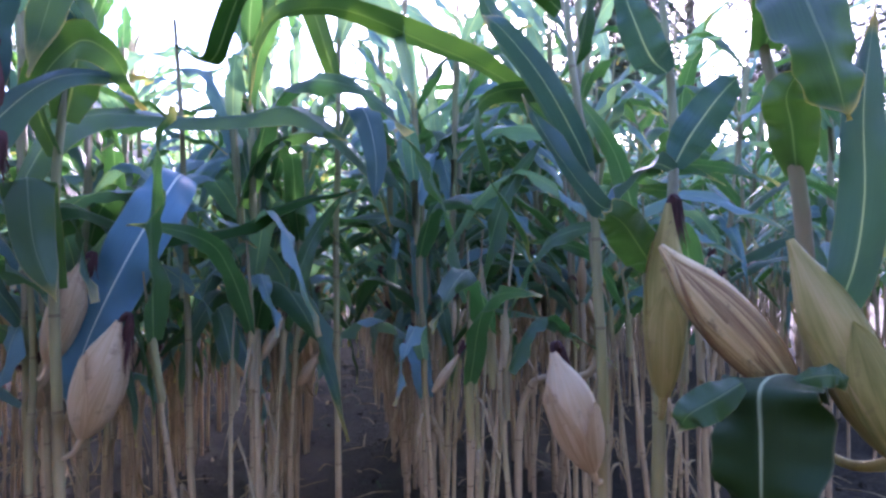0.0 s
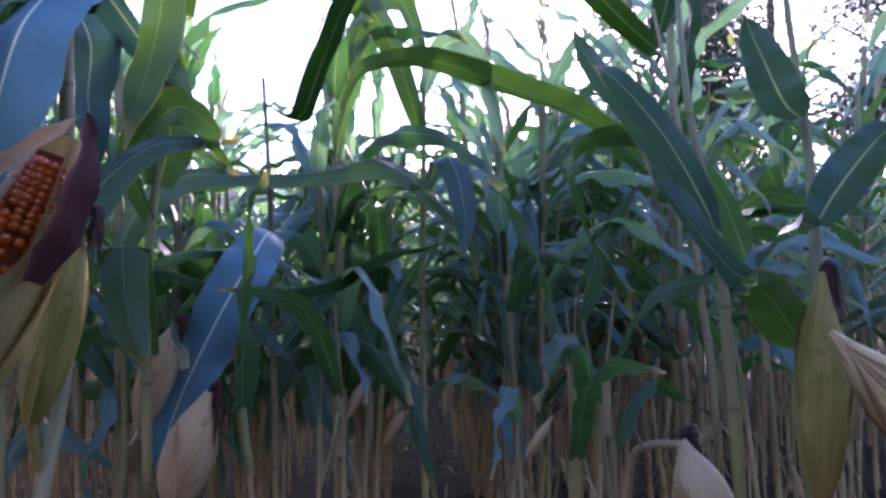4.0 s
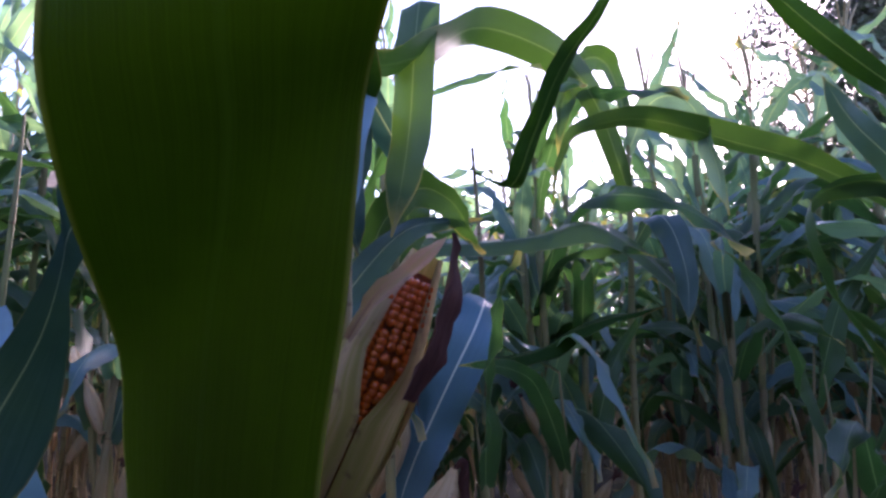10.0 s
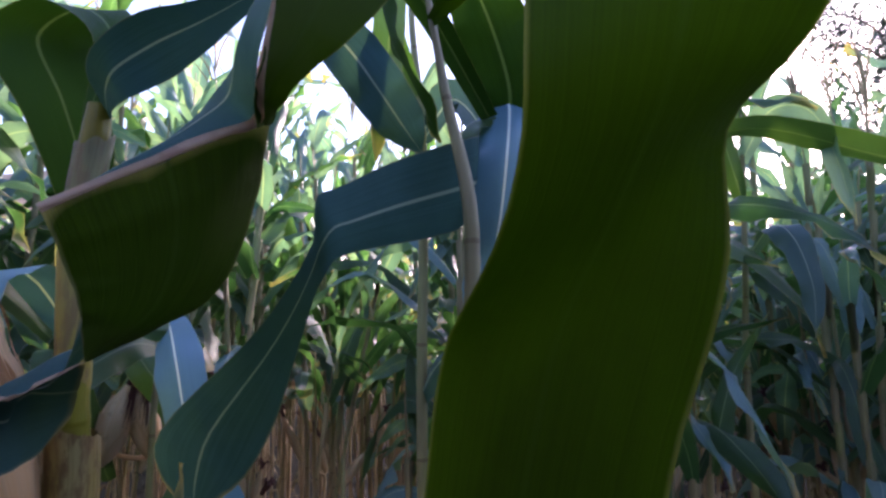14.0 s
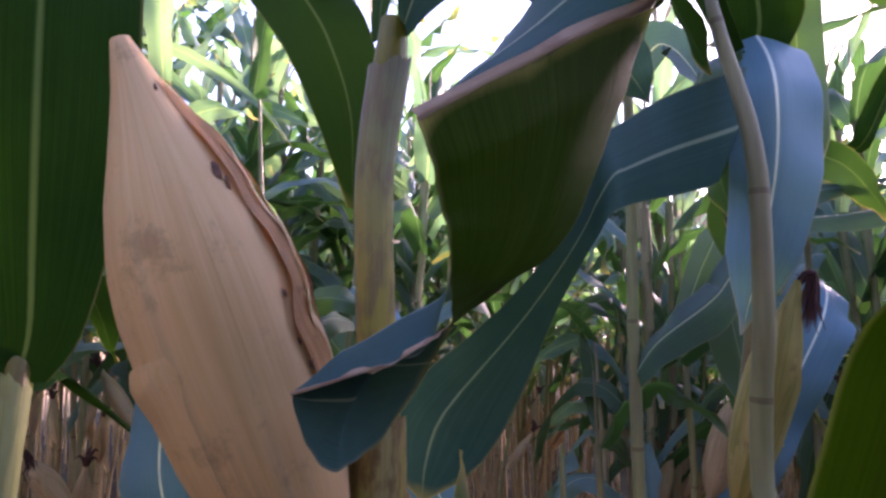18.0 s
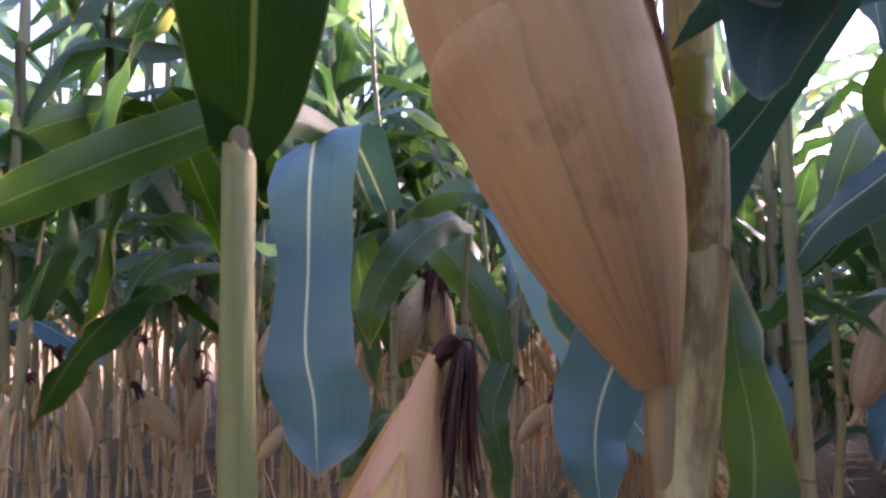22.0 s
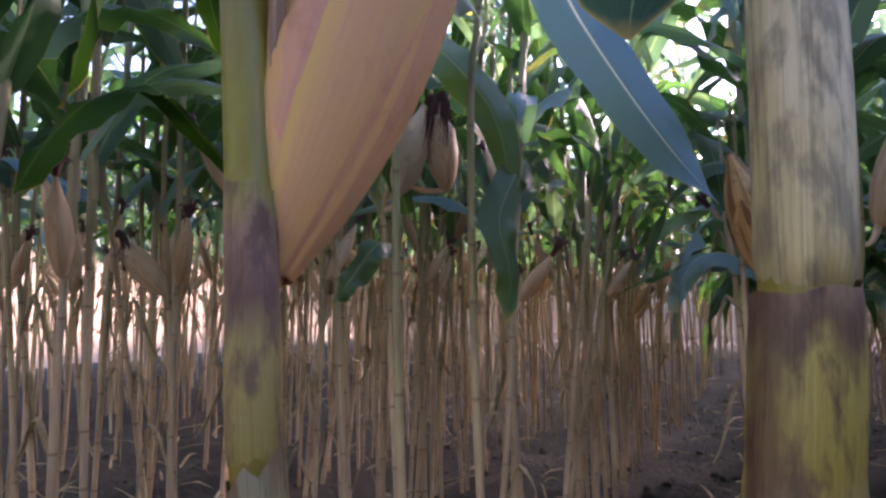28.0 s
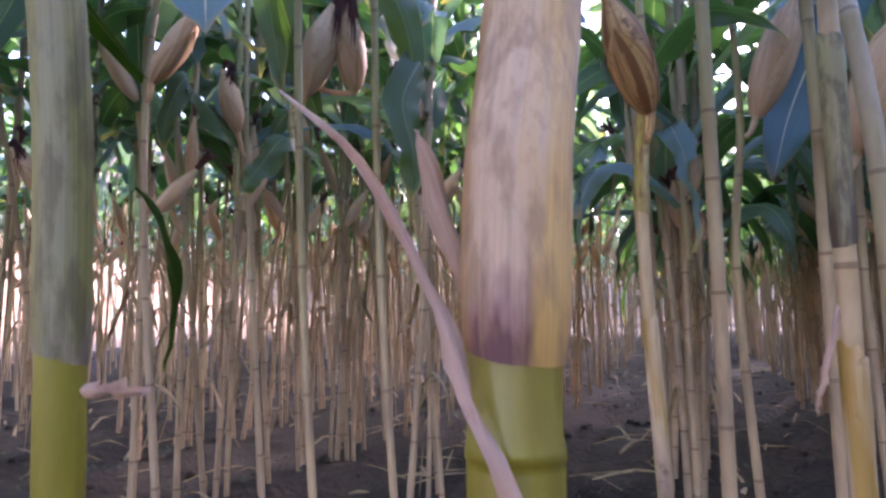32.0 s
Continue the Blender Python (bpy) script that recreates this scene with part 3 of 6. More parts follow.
for y in ys:
    for x in xs:
        bump = 0.030 * noise.noise(Vector((x * 6, y * 6, 0))) + 0.022 * noise.noise(Vector((x * 19, y * 19, 3)))
        pts.append((x, y, ground_height(x, y) + bump))
        uvs.append((x, y))
gs.grid(pts, uvs, len(ys), len(xs))
for k, f in enumerate(gs.f):
    c = gs.v[f[0]]
    gs.mat[k] = 1 if bare(c[0], c[1]) else 0
ground = tagged(new("ground", gs.mesh("ground", [SOIL, BANK])), "dark crumbly soil between the corn rows", "ground", kind="structure")


# ---- the crop ----
VARIANTS, STUNTED, CLEAN = 9, 3, 5
masters = []
for v in range(VARIANTS + STUNTED + CLEAN):
    stunted = VARIANTS <= v < VARIANTS + STUNTED
    sheets = plant_parts(100 + v, 0.86 if stunted else (1.45 if v >= VARIANTS else 1.30) + 0.07 * (v % 5), True, stunted, 0.72 if v >= VARIANTS + STUNTED else None)
    has_ear = any(q[0] == "ear" for q in sheets)
    text = "short straw-dry corn plant with few leaves" if stunted else "corn plant with straw-dry stalk, green leaves and buff ear" if has_ear else "corn plant with straw-dry stalk and green leaves"
    root = thing("corn_plant", text, "corn plant", "corn plants in rows")
    ears = []
    for name, sh, mat, m in sheets:
        mesh = sh.mesh(name, [NEAR[mat]])
        parent = root
        if name == "silk":
            part(name, mesh, ears[-1][0], PART_LABEL[name], ears[-1][1].inverted() @ m)
            continue
        ob = part(name, mesh, parent, PART_LABEL.get(name, ""), m)
        if name == "ear":
            ears.append((ob, m))
    masters.append(root)
far_sheets = [plant_parts(300 + v, 1.28 + 0.07 * (v % 5), False) for v in range(6)]
lean_sheets = [plant_parts(340 + v, 1.38 + 0.06 * v, False, False, 0.74) for v in range(5)]
cane_sheets = [[q for q in plant_parts(370 + v, 0.80 + 0.08 * v, False, True) if q[2] in ("cane", "straw")] for v in range(4)]

CLEAR = []          # (x, y, radius): spots kept free of the general crop


def crowded(x, y):
    return any((x - a) ** 2 + (y - b) ** 2 < r * r for a, b, r in CLEAR)


# ---- the plants beside the camera's way, each leaf and ear a part of its plant ----
HUSK_BIG = husk_material("husk_big", (0.76, 0.42, 0.18), (0.87, 0.53, 0.265), (0.90, 0.62, 0.37), (0.19, 0.075, 0.04), 0.36, stripe=(6, 1.0, 1), bold=0.17, foot=0.04, fine=0.48)
HUSK_PINK = husk_material("husk_pink", (0.82, 0.58, 0.13), (0.82, 0.47, 0.19), (0.76, 0.36, 0.23), (0.46, 0.17, 0.09), 0.35, stripe=(5, 0.6, 1), bold=0.15, fine=0.32)
HUSK_GREEN = husk_material("husk_green", (0.22, 0.19, 0.04), (0.42, 0.32, 0.09), (0.60, 0.42, 0.18), (0.14, 0.06, 0.03), 0.5)
HUSK_DRY = husk_material("husk_dry", (0.22, 0.10, 0.035), (0.52, 0.32, 0.12), (0.68, 0.46, 0.21), (0.09, 0.03, 0.015), 0.9, stripe=(9, 0.4, 1), bold=0.09, fine=0.3)
HUSK_COB = husk_material("husk_cob", (0.40, 0.30, 0.08), (0.58, 0.37, 0.18), (0.64, 0.35, 0.23), (0.16, 0.05, 0.03), 0.7, stripe=(4, 1.0, 1), bold=0.11, foot=0.05)
MAROON = plain_material("maroon_husk", (0.06, 0.014, 0.014), (0.16, 0.045, 0.035), 0.65, 60.0, 0.5, (1, 1, 0.1))
KERNEL = plain_material("kernel", (0.55, 0.060, 0.006), (0.80, 0.16, 0.015), 0.22, 90.0, 0.1, coat=0.4)
RUST = husk_material("rotted_husk", (0.26, 0.10, 0.035), (0.50, 0.23, 0.085), (0.66, 0.38, 0.19), (0.08, 0.02, 0.01), 0.9)
ROT = plain_material("rotted_spot", (0.10, 0.036, 0.022), (0.30, 0.13, 0.075), 0.7, 220.0, 0.6)
SHEATH = husk_material("pale_sheath", (0.42, 0.25, 0.06), (0.60, 0.45, 0.27), (0.68, 0.52, 0.39), (0.14, 0.06, 0.04), 0.85, stripe=(3, 1.4, 1), bold=0.12, foot=0.10, fine=0.22)
STRIP = husk_material("pinkish_strip", (0.38, 0.22, 0.13), (0.52, 0.33, 0.23), (0.58, 0.36, 0.29), (0.30, 0.12, 0.09), 0.6)
SHEATH_TAN = sheath_material("pinkish_tan_sheath", [(0.0, (0.13, 0.045, 0.045)), (0.06, (0.34, 0.18, 0.15)), (0.13, (0.52, 0.34, 0.22)), (0.70, (0.54, 0.37, 0.22)), (0.88, (0.36, 0.24, 0.09)), (1.0, (0.15, 0.08, 0.035))], (0.24, 0.13, 0.06), 0.6, ((0.70, (0.58, 0.33, 0.07)), (0.36, (0.38, 0.19, 0.055))), 0.35)
SHEATH_OLIVE = sheath_material("olive_blotched_sheath", [(0.0, (0.30, 0.20, 0.07)), (0.35, (0.27, 0.20, 0.030)), (0.66, (0.34, 0.27, 0.06)), (0.86, (0.13, 0.065, 0.028)), (1.0, (0.20, 0.12, 0.07))], (0.075, 0.034, 0.016), 0.85, ((0.40, (0.10, 0.05, 0.022)),), 0.5)
SHEATH_CREAM = sheath_material("cream_streaked_sheath", [(0.0, (0.26, 0.19, 0.06)), (0.16, (0.50, 0.41, 0.19)), (0.55, (0.60, 0.51, 0.31)), (1.0, (0.56, 0.50, 0.33))], (0.16, 0.13, 0.08), 0.7, ((0.72, (0.30, 0.24, 0.13)), (0.34, (0.40, 0.35, 0.14))), 0.6)
SHEATH_GREY = sheath_material("grey_green_sheath", [(0.0, (0.34, 0.25, 0.19)), (0.08, (0.21, 0.20, 0.055)), (0.55, (0.23, 0.23, 0.07)), (0.85, (0.30, 0.27, 0.11)), (1.0, (0.22, 0.12, 0.07))], (0.11, 0.09, 0.04), 0.7, ((0.62, (0.29, 0.28, 0.18)), (0.33, (0.16, 0.145, 0.04))), 0.45)
SHEATH_NODE = sheath_material("brown_noded_sheath", [(0.0, (0.26, 0.21, 0.05)), (0.40, (0.30, 0.22, 0.06)), (0.62, (0.15, 0.065, 0.045)), (0.80, (0.30, 0.16, 0.11)), (1.0, (0.30, 0.26, 0.05))], (0.085, 0.034, 0.022), 0.75, (), 0.4)
SHEATH_GOLD = sheath_material("golden_sheath", [(0.0, (0.34, 0.26, 0.07)), (0.5, (0.40, 0.33, 0.06)), (1.0, (0.34, 0.22, 0.08))], (0.17, 0.08, 0.03), 0.75, ((0.62, (0.44, 0.35, 0.16)),), 0.45)
SHEATH_UPPER = sheath_material("yellow_to_grey_sheath", [(0.0, (0.46, 0.34, 0.06)), (0.4, (0.44, 0.34, 0.10)), (0.75, (0.28, 0.27, 0.13)), (1.0, (0.22, 0.21, 0.13))], (0.24, 0.14, 0.10), 0.6, ((0.36, (0.27, 0.21, 0.20)),), 0.4)
SHEATH_MOTTLED = sheath_material("brown_mottled_sheath", [(0.0, (0.38, 0.33, 0.09)), (0.12, (0.54, 0.45, 0.20)), (0.55, (0.52, 0.39, 0.16)), (0.85, (0.36, 0.21, 0.08)), (1.0, (0.22, 0.10, 0.04))], (0.17, 0.075, 0.03), 0.7, ((0.58, (0.58, 0.48, 0.25)), (0.40, (0.25, 0.125, 0.05))), 0.3, (75, 75, 26))
SHEATH_DULL = sheath_material("dull_olive_sheath", [(0.0, (0.10, 0.07, 0.04)), (0.16, (0.07, 0.045, 0.03)), (0.42, (0.20, 0.18, 0.07)), (1.0, (0.28, 0.28, 0.12))], (0.07, 0.05, 0.03), 0.7, ((0.55, (0.26, 0.24, 0.14)),), 0.5)
SHEATH_FRESH = husk_material("fresh_sheath", (0.16, 0.17, 0.025), (0.26, 0.26, 0.07), (0.36, 0.34, 0.14), (0.24, 0.17, 0.05), 0.4, stripe=(5, 0.6, 1))


SPINE = {}         # each plant's cane as a line, from the root up


def hero_plant(label, spine, radii, rings, cane=None):
    base = Vector(spine[0])
    root = thing("corn_plant", label, "corn plant", "corn plants in rows", Matrix.Translation(base))
    pts = [Vector(p) - base for p in spine]
    pts[0] = pts[0] - Vector((0, 0, 0.03))
    zs, z = [], 0.07
    while z < pts[-1].z - 0.1:
        zs.append(z)
        z += 0.11 + 0.04 * math.sin(z * 40 + base.x * 90)
    SPINE[root] = curve(pts, 240)
    part("stalk", tube(pts, radii, 16, 40, zs).mesh("stalk", [cane or CANE]), root)
    return root


def hero_leaf(root, spine, width, side, fold, wave, rolls, mat, seed, profile=(0.45, 0.85, 1.0, 0.98, 0.85, 0.6, 0.03), label=""):
    base = root.matrix_basis.translation
    sh = blade([Vector(p) - base for p in spine], width, side, fold, wave, 30, 8, profile, rolls, seed)
    return part("leaf", sh.mesh("leaf", [mat]), root, label)


def leaf_between(root, left, right, sag, wave, mat, seed, label=""):
    """A blade spanned between its two margins, bellied by sag across and ruffled at the margins."""
    base, rng = root.matrix_basis.translation, random.Random(seed)
    one, two = (curve([Vector(p) - base for p in edge], 36) for edge in (left, right))
    ph = [rng.uniform(0, 6) for _ in range(4)]
    pts, uvs = [], []
    for i, (p, q) in enumerate(zip(one, two)):
        u = i / 36
        along = (one[min(i + 1, 36)] - one[max(i - 1, 0)] + two[min(i + 1, 36)] - two[max(i - 1, 0)])
        nm = along.cross(q - p)
        nm = nm.normalized() if nm.length > 1e-9 else Vector((0, 0, 1))
        for j in range(13):
            a = j / 12
            edge = abs(2 * a - 1)
            ruffle = wave * edge ** 2 * (math.sin(17 * u + ph[int(a > 0.5)]) + 0.5 * math.sin(41 * u + ph[2 + int(a > 0.5)]))
            rib = 0.0006 * math.exp(-((a - 0.5) / 0.02) ** 2)
            pts.append(p.lerp(q, a) + nm * (sag * min(1.0, 5 * u + 0.2, 5 * (1 - u)) * (q - p).length * (1 - edge ** 2) + ruffle + rib))
            uvs.append((a, u))
    return part("leaf", Sheet().grid(pts, uvs, 37, 13).mesh("leaf", [mat]), root, label)


def hero_rag(root, spine, width, side, seed):
    base = root.matrix_basis.translation
    sh = blade([Vector(p) - base for p in spine], width, side, 0.8, 0.0015, 20, 4, (0.9, 1, 1, 0.9, 0.6, 0.1), (0, 40, -30), seed)
    return part("dry_sheath", sh.mesh("dry_sheath", [STRIP]), root, "straw-coloured strip of torn sheath or leaf margin")


def hero_sheath(root, spine, radii, seed, mat=None, shift=(0, 0)):
    """A dry leaf sheath wrapped round the cane, its edges lapped and its two ends cut on a slant."""
    base = root.matrix_basis.translation
    z0, z1 = spine[0][2] - base.z, spine[-1][2] - base.z
    rng = random.Random(seed)
    pts, uvs, a0, slant = [], [], rng.uniform(0.9, 1.5), rng.uniform(0, 6)
    for i in range(25):
        for j in range(33):
            a = a0 + 7.0 * j / 32
            ragged = 0.5 + 0.5 * math.sin(a + slant) + 0.03 * math.sin(5 * a)
            torn = 0.018 * abs(math.sin(2.3 * a + slant)) + 0.010 * abs(math.sin(9.0 * a + seed)) + 0.005 * math.sin(23 * a)
            u = 0.03 * ragged + (0.98 - 0.08 * ragged - torn) * i / 24
            z = z0 + (z1 - z0) * u
            p = min(SPINE[root], key=lambda q: abs(q.z - z))
            p = Vector((p.x + shift[0], p.y + shift[1], z))
            r = spread(radii, u) * (1.0 + 0.05 * j / 32 + 0.025 * math.sin(3 * a + 4 * u) + 0.012 * math.sin(11 * a)) * (0.88 + 0.12 * min(1.0, u * 14))
            pts.append(p + Vector((math.cos(a) * r, math.sin(a) * r, 0)))
            uvs.append((j / 32, i / 24))
    return part("leaf_sheath", Sheet().grid(pts, uvs, 25, 33).mesh("leaf_sheath", [mat or SHEATH]), root, "dry streaked leaf sheath round the stalk")


def ear_frame(root, base, tip, spin):
    o = root.matrix_basis.translation
    a, b = Vector(base) - o, Vector(tip) - o
    turn = (b - a).to_track_quat("Z", "Y").to_matrix().to_4x4()
    return Matrix.Translation(a) @ turn @ Matrix.Rotation(radians(spin), 4, "Z"), (b - a).length


def shank(root, m):
    """The short stem from the cane to an ear's foot."""
    foot = m.translation
    st = next(c for c in root.children if c.name.startswith("stalk"))
    near = min((v.co for v in st.data.vertices), key=lambda c: (c - foot - Vector((0, 0, -0.03))).length)
    mid = (near + foot) / 2 + Vector((0, 0, -0.008))
    return tube([near, mid, foot, foot + (m.to_3x3() @ Vector((0, 0, 0.03)))], (0.0035, 0.0040, 0.0050, 0.0070), 10, 10, height0=0.5)


HUSK_PROFILE = (0.26, 0.58, 0.79, 0.92, 0.98, 1.0, 0.98, 0.91, 0.77, 0.55, 0.31, 0.13)


def outer_husk(length, radius, a0, top, wide, lift=0.035, lip=0.05):
    """A loose husk that wraps the lower part of an ear and ends in a point."""
    pts, uvs = [], []
    for i in range(19):
        u = i / 18 * top
        half = wide * (1 - (i / 18) ** 3) + 0.03
        for j in range(11):
            b = j / 5 - 1
            r = radius * (spread(HUSK_PROFILE, u) + lift + lip * abs(b) ** 3 + 0.08 * lift * 12 * (i / 18) ** 6)
            a = a0 + half * b
            pts.append(Vector((math.cos(a) * r, math.sin(a) * r, u * length)))
            uvs.append((j / 10 * 0.5 + 0.17 * a0, u))
    return Sheet().grid(pts, uvs, 19, 11)


def hank(m, length, seed):
    """Withered silk that leaves the tip, bends over and hangs down one side."""
    rng = random.Random(seed)
    inv = m.to_3x3().inverted()
    down, side = inv @ Vector((0, 0, -1)), inv @ Vector((0.8, 0.3, 0))
    s = Sheet()
    for k in range(46):
        j = Vector((rng.uniform(-1, 1), rng.uniform(-1, 1), rng.uniform(-1, 1)))
        L = length * rng.uniform(0.5, 1.15)
        up = Vector((0, 0, 1))
        spine = [j * 0.0015, up * 0.012 + side * 0.004 + j * 0.003, up * 0.014 + side * 0.014 + j * 0.004, side * 0.014 + down * L * 0.5 + j * 0.008, side * 0.012 + down * L + j * 0.013]
        s.joined(tube(spine, (0.0010, 0.0010, 0.0009, 0.0008, 0.0003), 4, 10), Matrix())
    return s


def hero_ear(root, base, tip, radius, mat, seed, silk, spin, label=""):
    m, length = ear_frame(root, base, tip, spin)
    ear = part("ear", husk_shape(length, radius, seed, 40, 30, 5, 0.0, HUSK_PROFILE).mesh("ear", [mat]), root, label, m)
    rng = random.Random(seed)
    for k in range(3):
        part("husk", outer_husk(length, radius, k * 2.1 + rng.uniform(0, 1), rng.uniform(0.55, 0.92), 1.15).mesh("husk", [mat]), ear)
    part("shank", shank(root, m).mesh("shank", [mat]), root)
    if silk:
        part("silk", hank(m, silk, seed).mesh("silk", [SILK]), ear, "dark brown dried silk", Matrix.Translation((0, 0, length * 0.955)))
    return ear


def big_ear(root, base, tip, radius, mat, seed, silk, spin, label=""):
    """A large ear in two layers: a smooth long husk, and a lower one with a rolled upper lip."""
    m, length = ear_frame(root, base, tip, spin)
    prof = (0.20, 0.46, 0.69, 0.86, 0.97, 1.03, 1.06, 1.06, 0.98, 0.80, 0.55, 0.31, 0.12)
    pts, uvs = [], []
    for i in range(41):
        u = i / 40
        for j in range(49):
            a = 6.28318 * j / 48
            saw = ((a + 0.4 * u) * 4 / 6.28318) % 1.0
            r = radius * spread(prof, u) * (1 + 0.05 * (saw - 0.5) + 0.03 * math.sin(3 * a + 1) + 0.006 * math.sin(23 * a))
            pts.append(Vector((math.cos(a) * r, math.sin(a) * r * 0.92, u * length)))
            uvs.append((j / 48, u))
    ear = part("ear", Sheet().grid(pts, uvs, 41, 49).mesh("ear", [mat]), root, label, m)
    # the outer husk lies close to the ear but for the side away from the cane, where its lip stands off
    away = m.to_3x3().inverted() @ Vector((-0.84, -0.54, 0.0))
    a_free = math.atan2(away.y, away.x)
    pts, uvs = [], []
    for i in range(25):
        u = i / 24
        for j in range(49):
            a = 6.28318 * j / 48
            free = max(0.0, math.cos(a - a_free)) ** 2.2
            top = 0.47 + 0.06 * math.sin(a - a_free) + 0.012 * math.sin(3 * a)
            r = radius * (spread(prof, u * top) - 0.045 + 0.115 * free + 0.13 * free * max(0, u - 0.84) / 0.16 * (1 - 0.8 * max(0, u - 0.95) / 0.05))
            pts.append(Vector((math.cos(a) * r, math.sin(a) * r * 0.92, u * top * length)))
            uvs.append((j / 48 + 0.3, u * 0.5))
    part("husk", Sheet().grid(pts, uvs, 25, 49).mesh("husk", [mat]), ear, "outer husk with a rolled lip")
    # the torn husk along the side towards the cane: a pale flap, rust-brown where it has rotted along its inner margin
    to_cane = m.to_3x3().inverted() @ Vector((0.96, 0.20, 0.1))
    a0 = math.atan2(to_cane.y, to_cane.x)
    for off, wide, lift, mat2, text in ((0.20, 0.014, 0.026, mat, "pale torn husk flap"), (-0.10, 0.016, 0.032, RUST, "rust-brown rotted husk edge"), (0.46, 0.006, 0.05, RUST, "rust-brown rotted husk edge")):
        strip = []
        for k in range(9):
            u = 0.36 + 0.56 * k / 8
            a, r = a0 + off + 0.06 * math.sin(2.2 * k), radius * (spread(prof, u) + lift)
            strip.append(Vector((math.cos(a) * r, math.sin(a) * r * 0.92, u * length)))
        part("husk", blade(strip, wide, (-math.sin(a0 + off), math.cos(a0 + off), 0), 0.15, 0.0009, 40, 6, (0.7, 1, 0.9, 0.6, 0.95, 0.5, 0.8, 0.5, 0.3), (0, 12, -10), 4).mesh("husk", [mat2]), ear, text)
    # dark rotted spots beside the torn edge
    rng = random.Random(12)
    for u, off, w in ((0.745, -0.40, 0.0042), (0.725, -0.34, 0.0030), (0.545, -0.30, 0.0018), (0.50, -0.26, 0.0020), (0.47, -0.32, 0.0014), (0.90, -0.5, 0.0016), (0.43, -0.24, 0.0022)):
        a, r = a0 + off, radius * spread(prof, u) * 1.035
        n = Vector((math.cos(a), math.sin(a) * 0.92, 0))
        pts = [(n * (r + 0.0012) + Vector((0, 0, u * length)))]
        ring = [n * r + Vector((-math.sin(a), math.cos(a), 0)) * w * 0.55 * math.cos(q) * rng.uniform(0.6, 1.2) + Vector((0, 0, u * length + w * 1.3 * math.sin(q) * rng.uniform(0.6, 1.2))) for q in (0, 0.8, 1.6, 2.4, 3.1, 3.9, 4.7, 5.5)]
        spot = Sheet()
        spot.v = [tuple(v) for v in pts + ring]
        spot.f = [(0, 1 + k, 1 + (k + 1) % 8) for k in range(8)]
        spot.uv, spot.mat = [(0.5, 0.5), (0, 0), (1, 1)] * 8, [0] * 8
        part("rotted_spot", spot.mesh("rotted_spot", [ROT]), ear, "dark brown rotted spot")
    part("shank", shank(root, m).mesh("shank", [CANE]), root)
    return ear


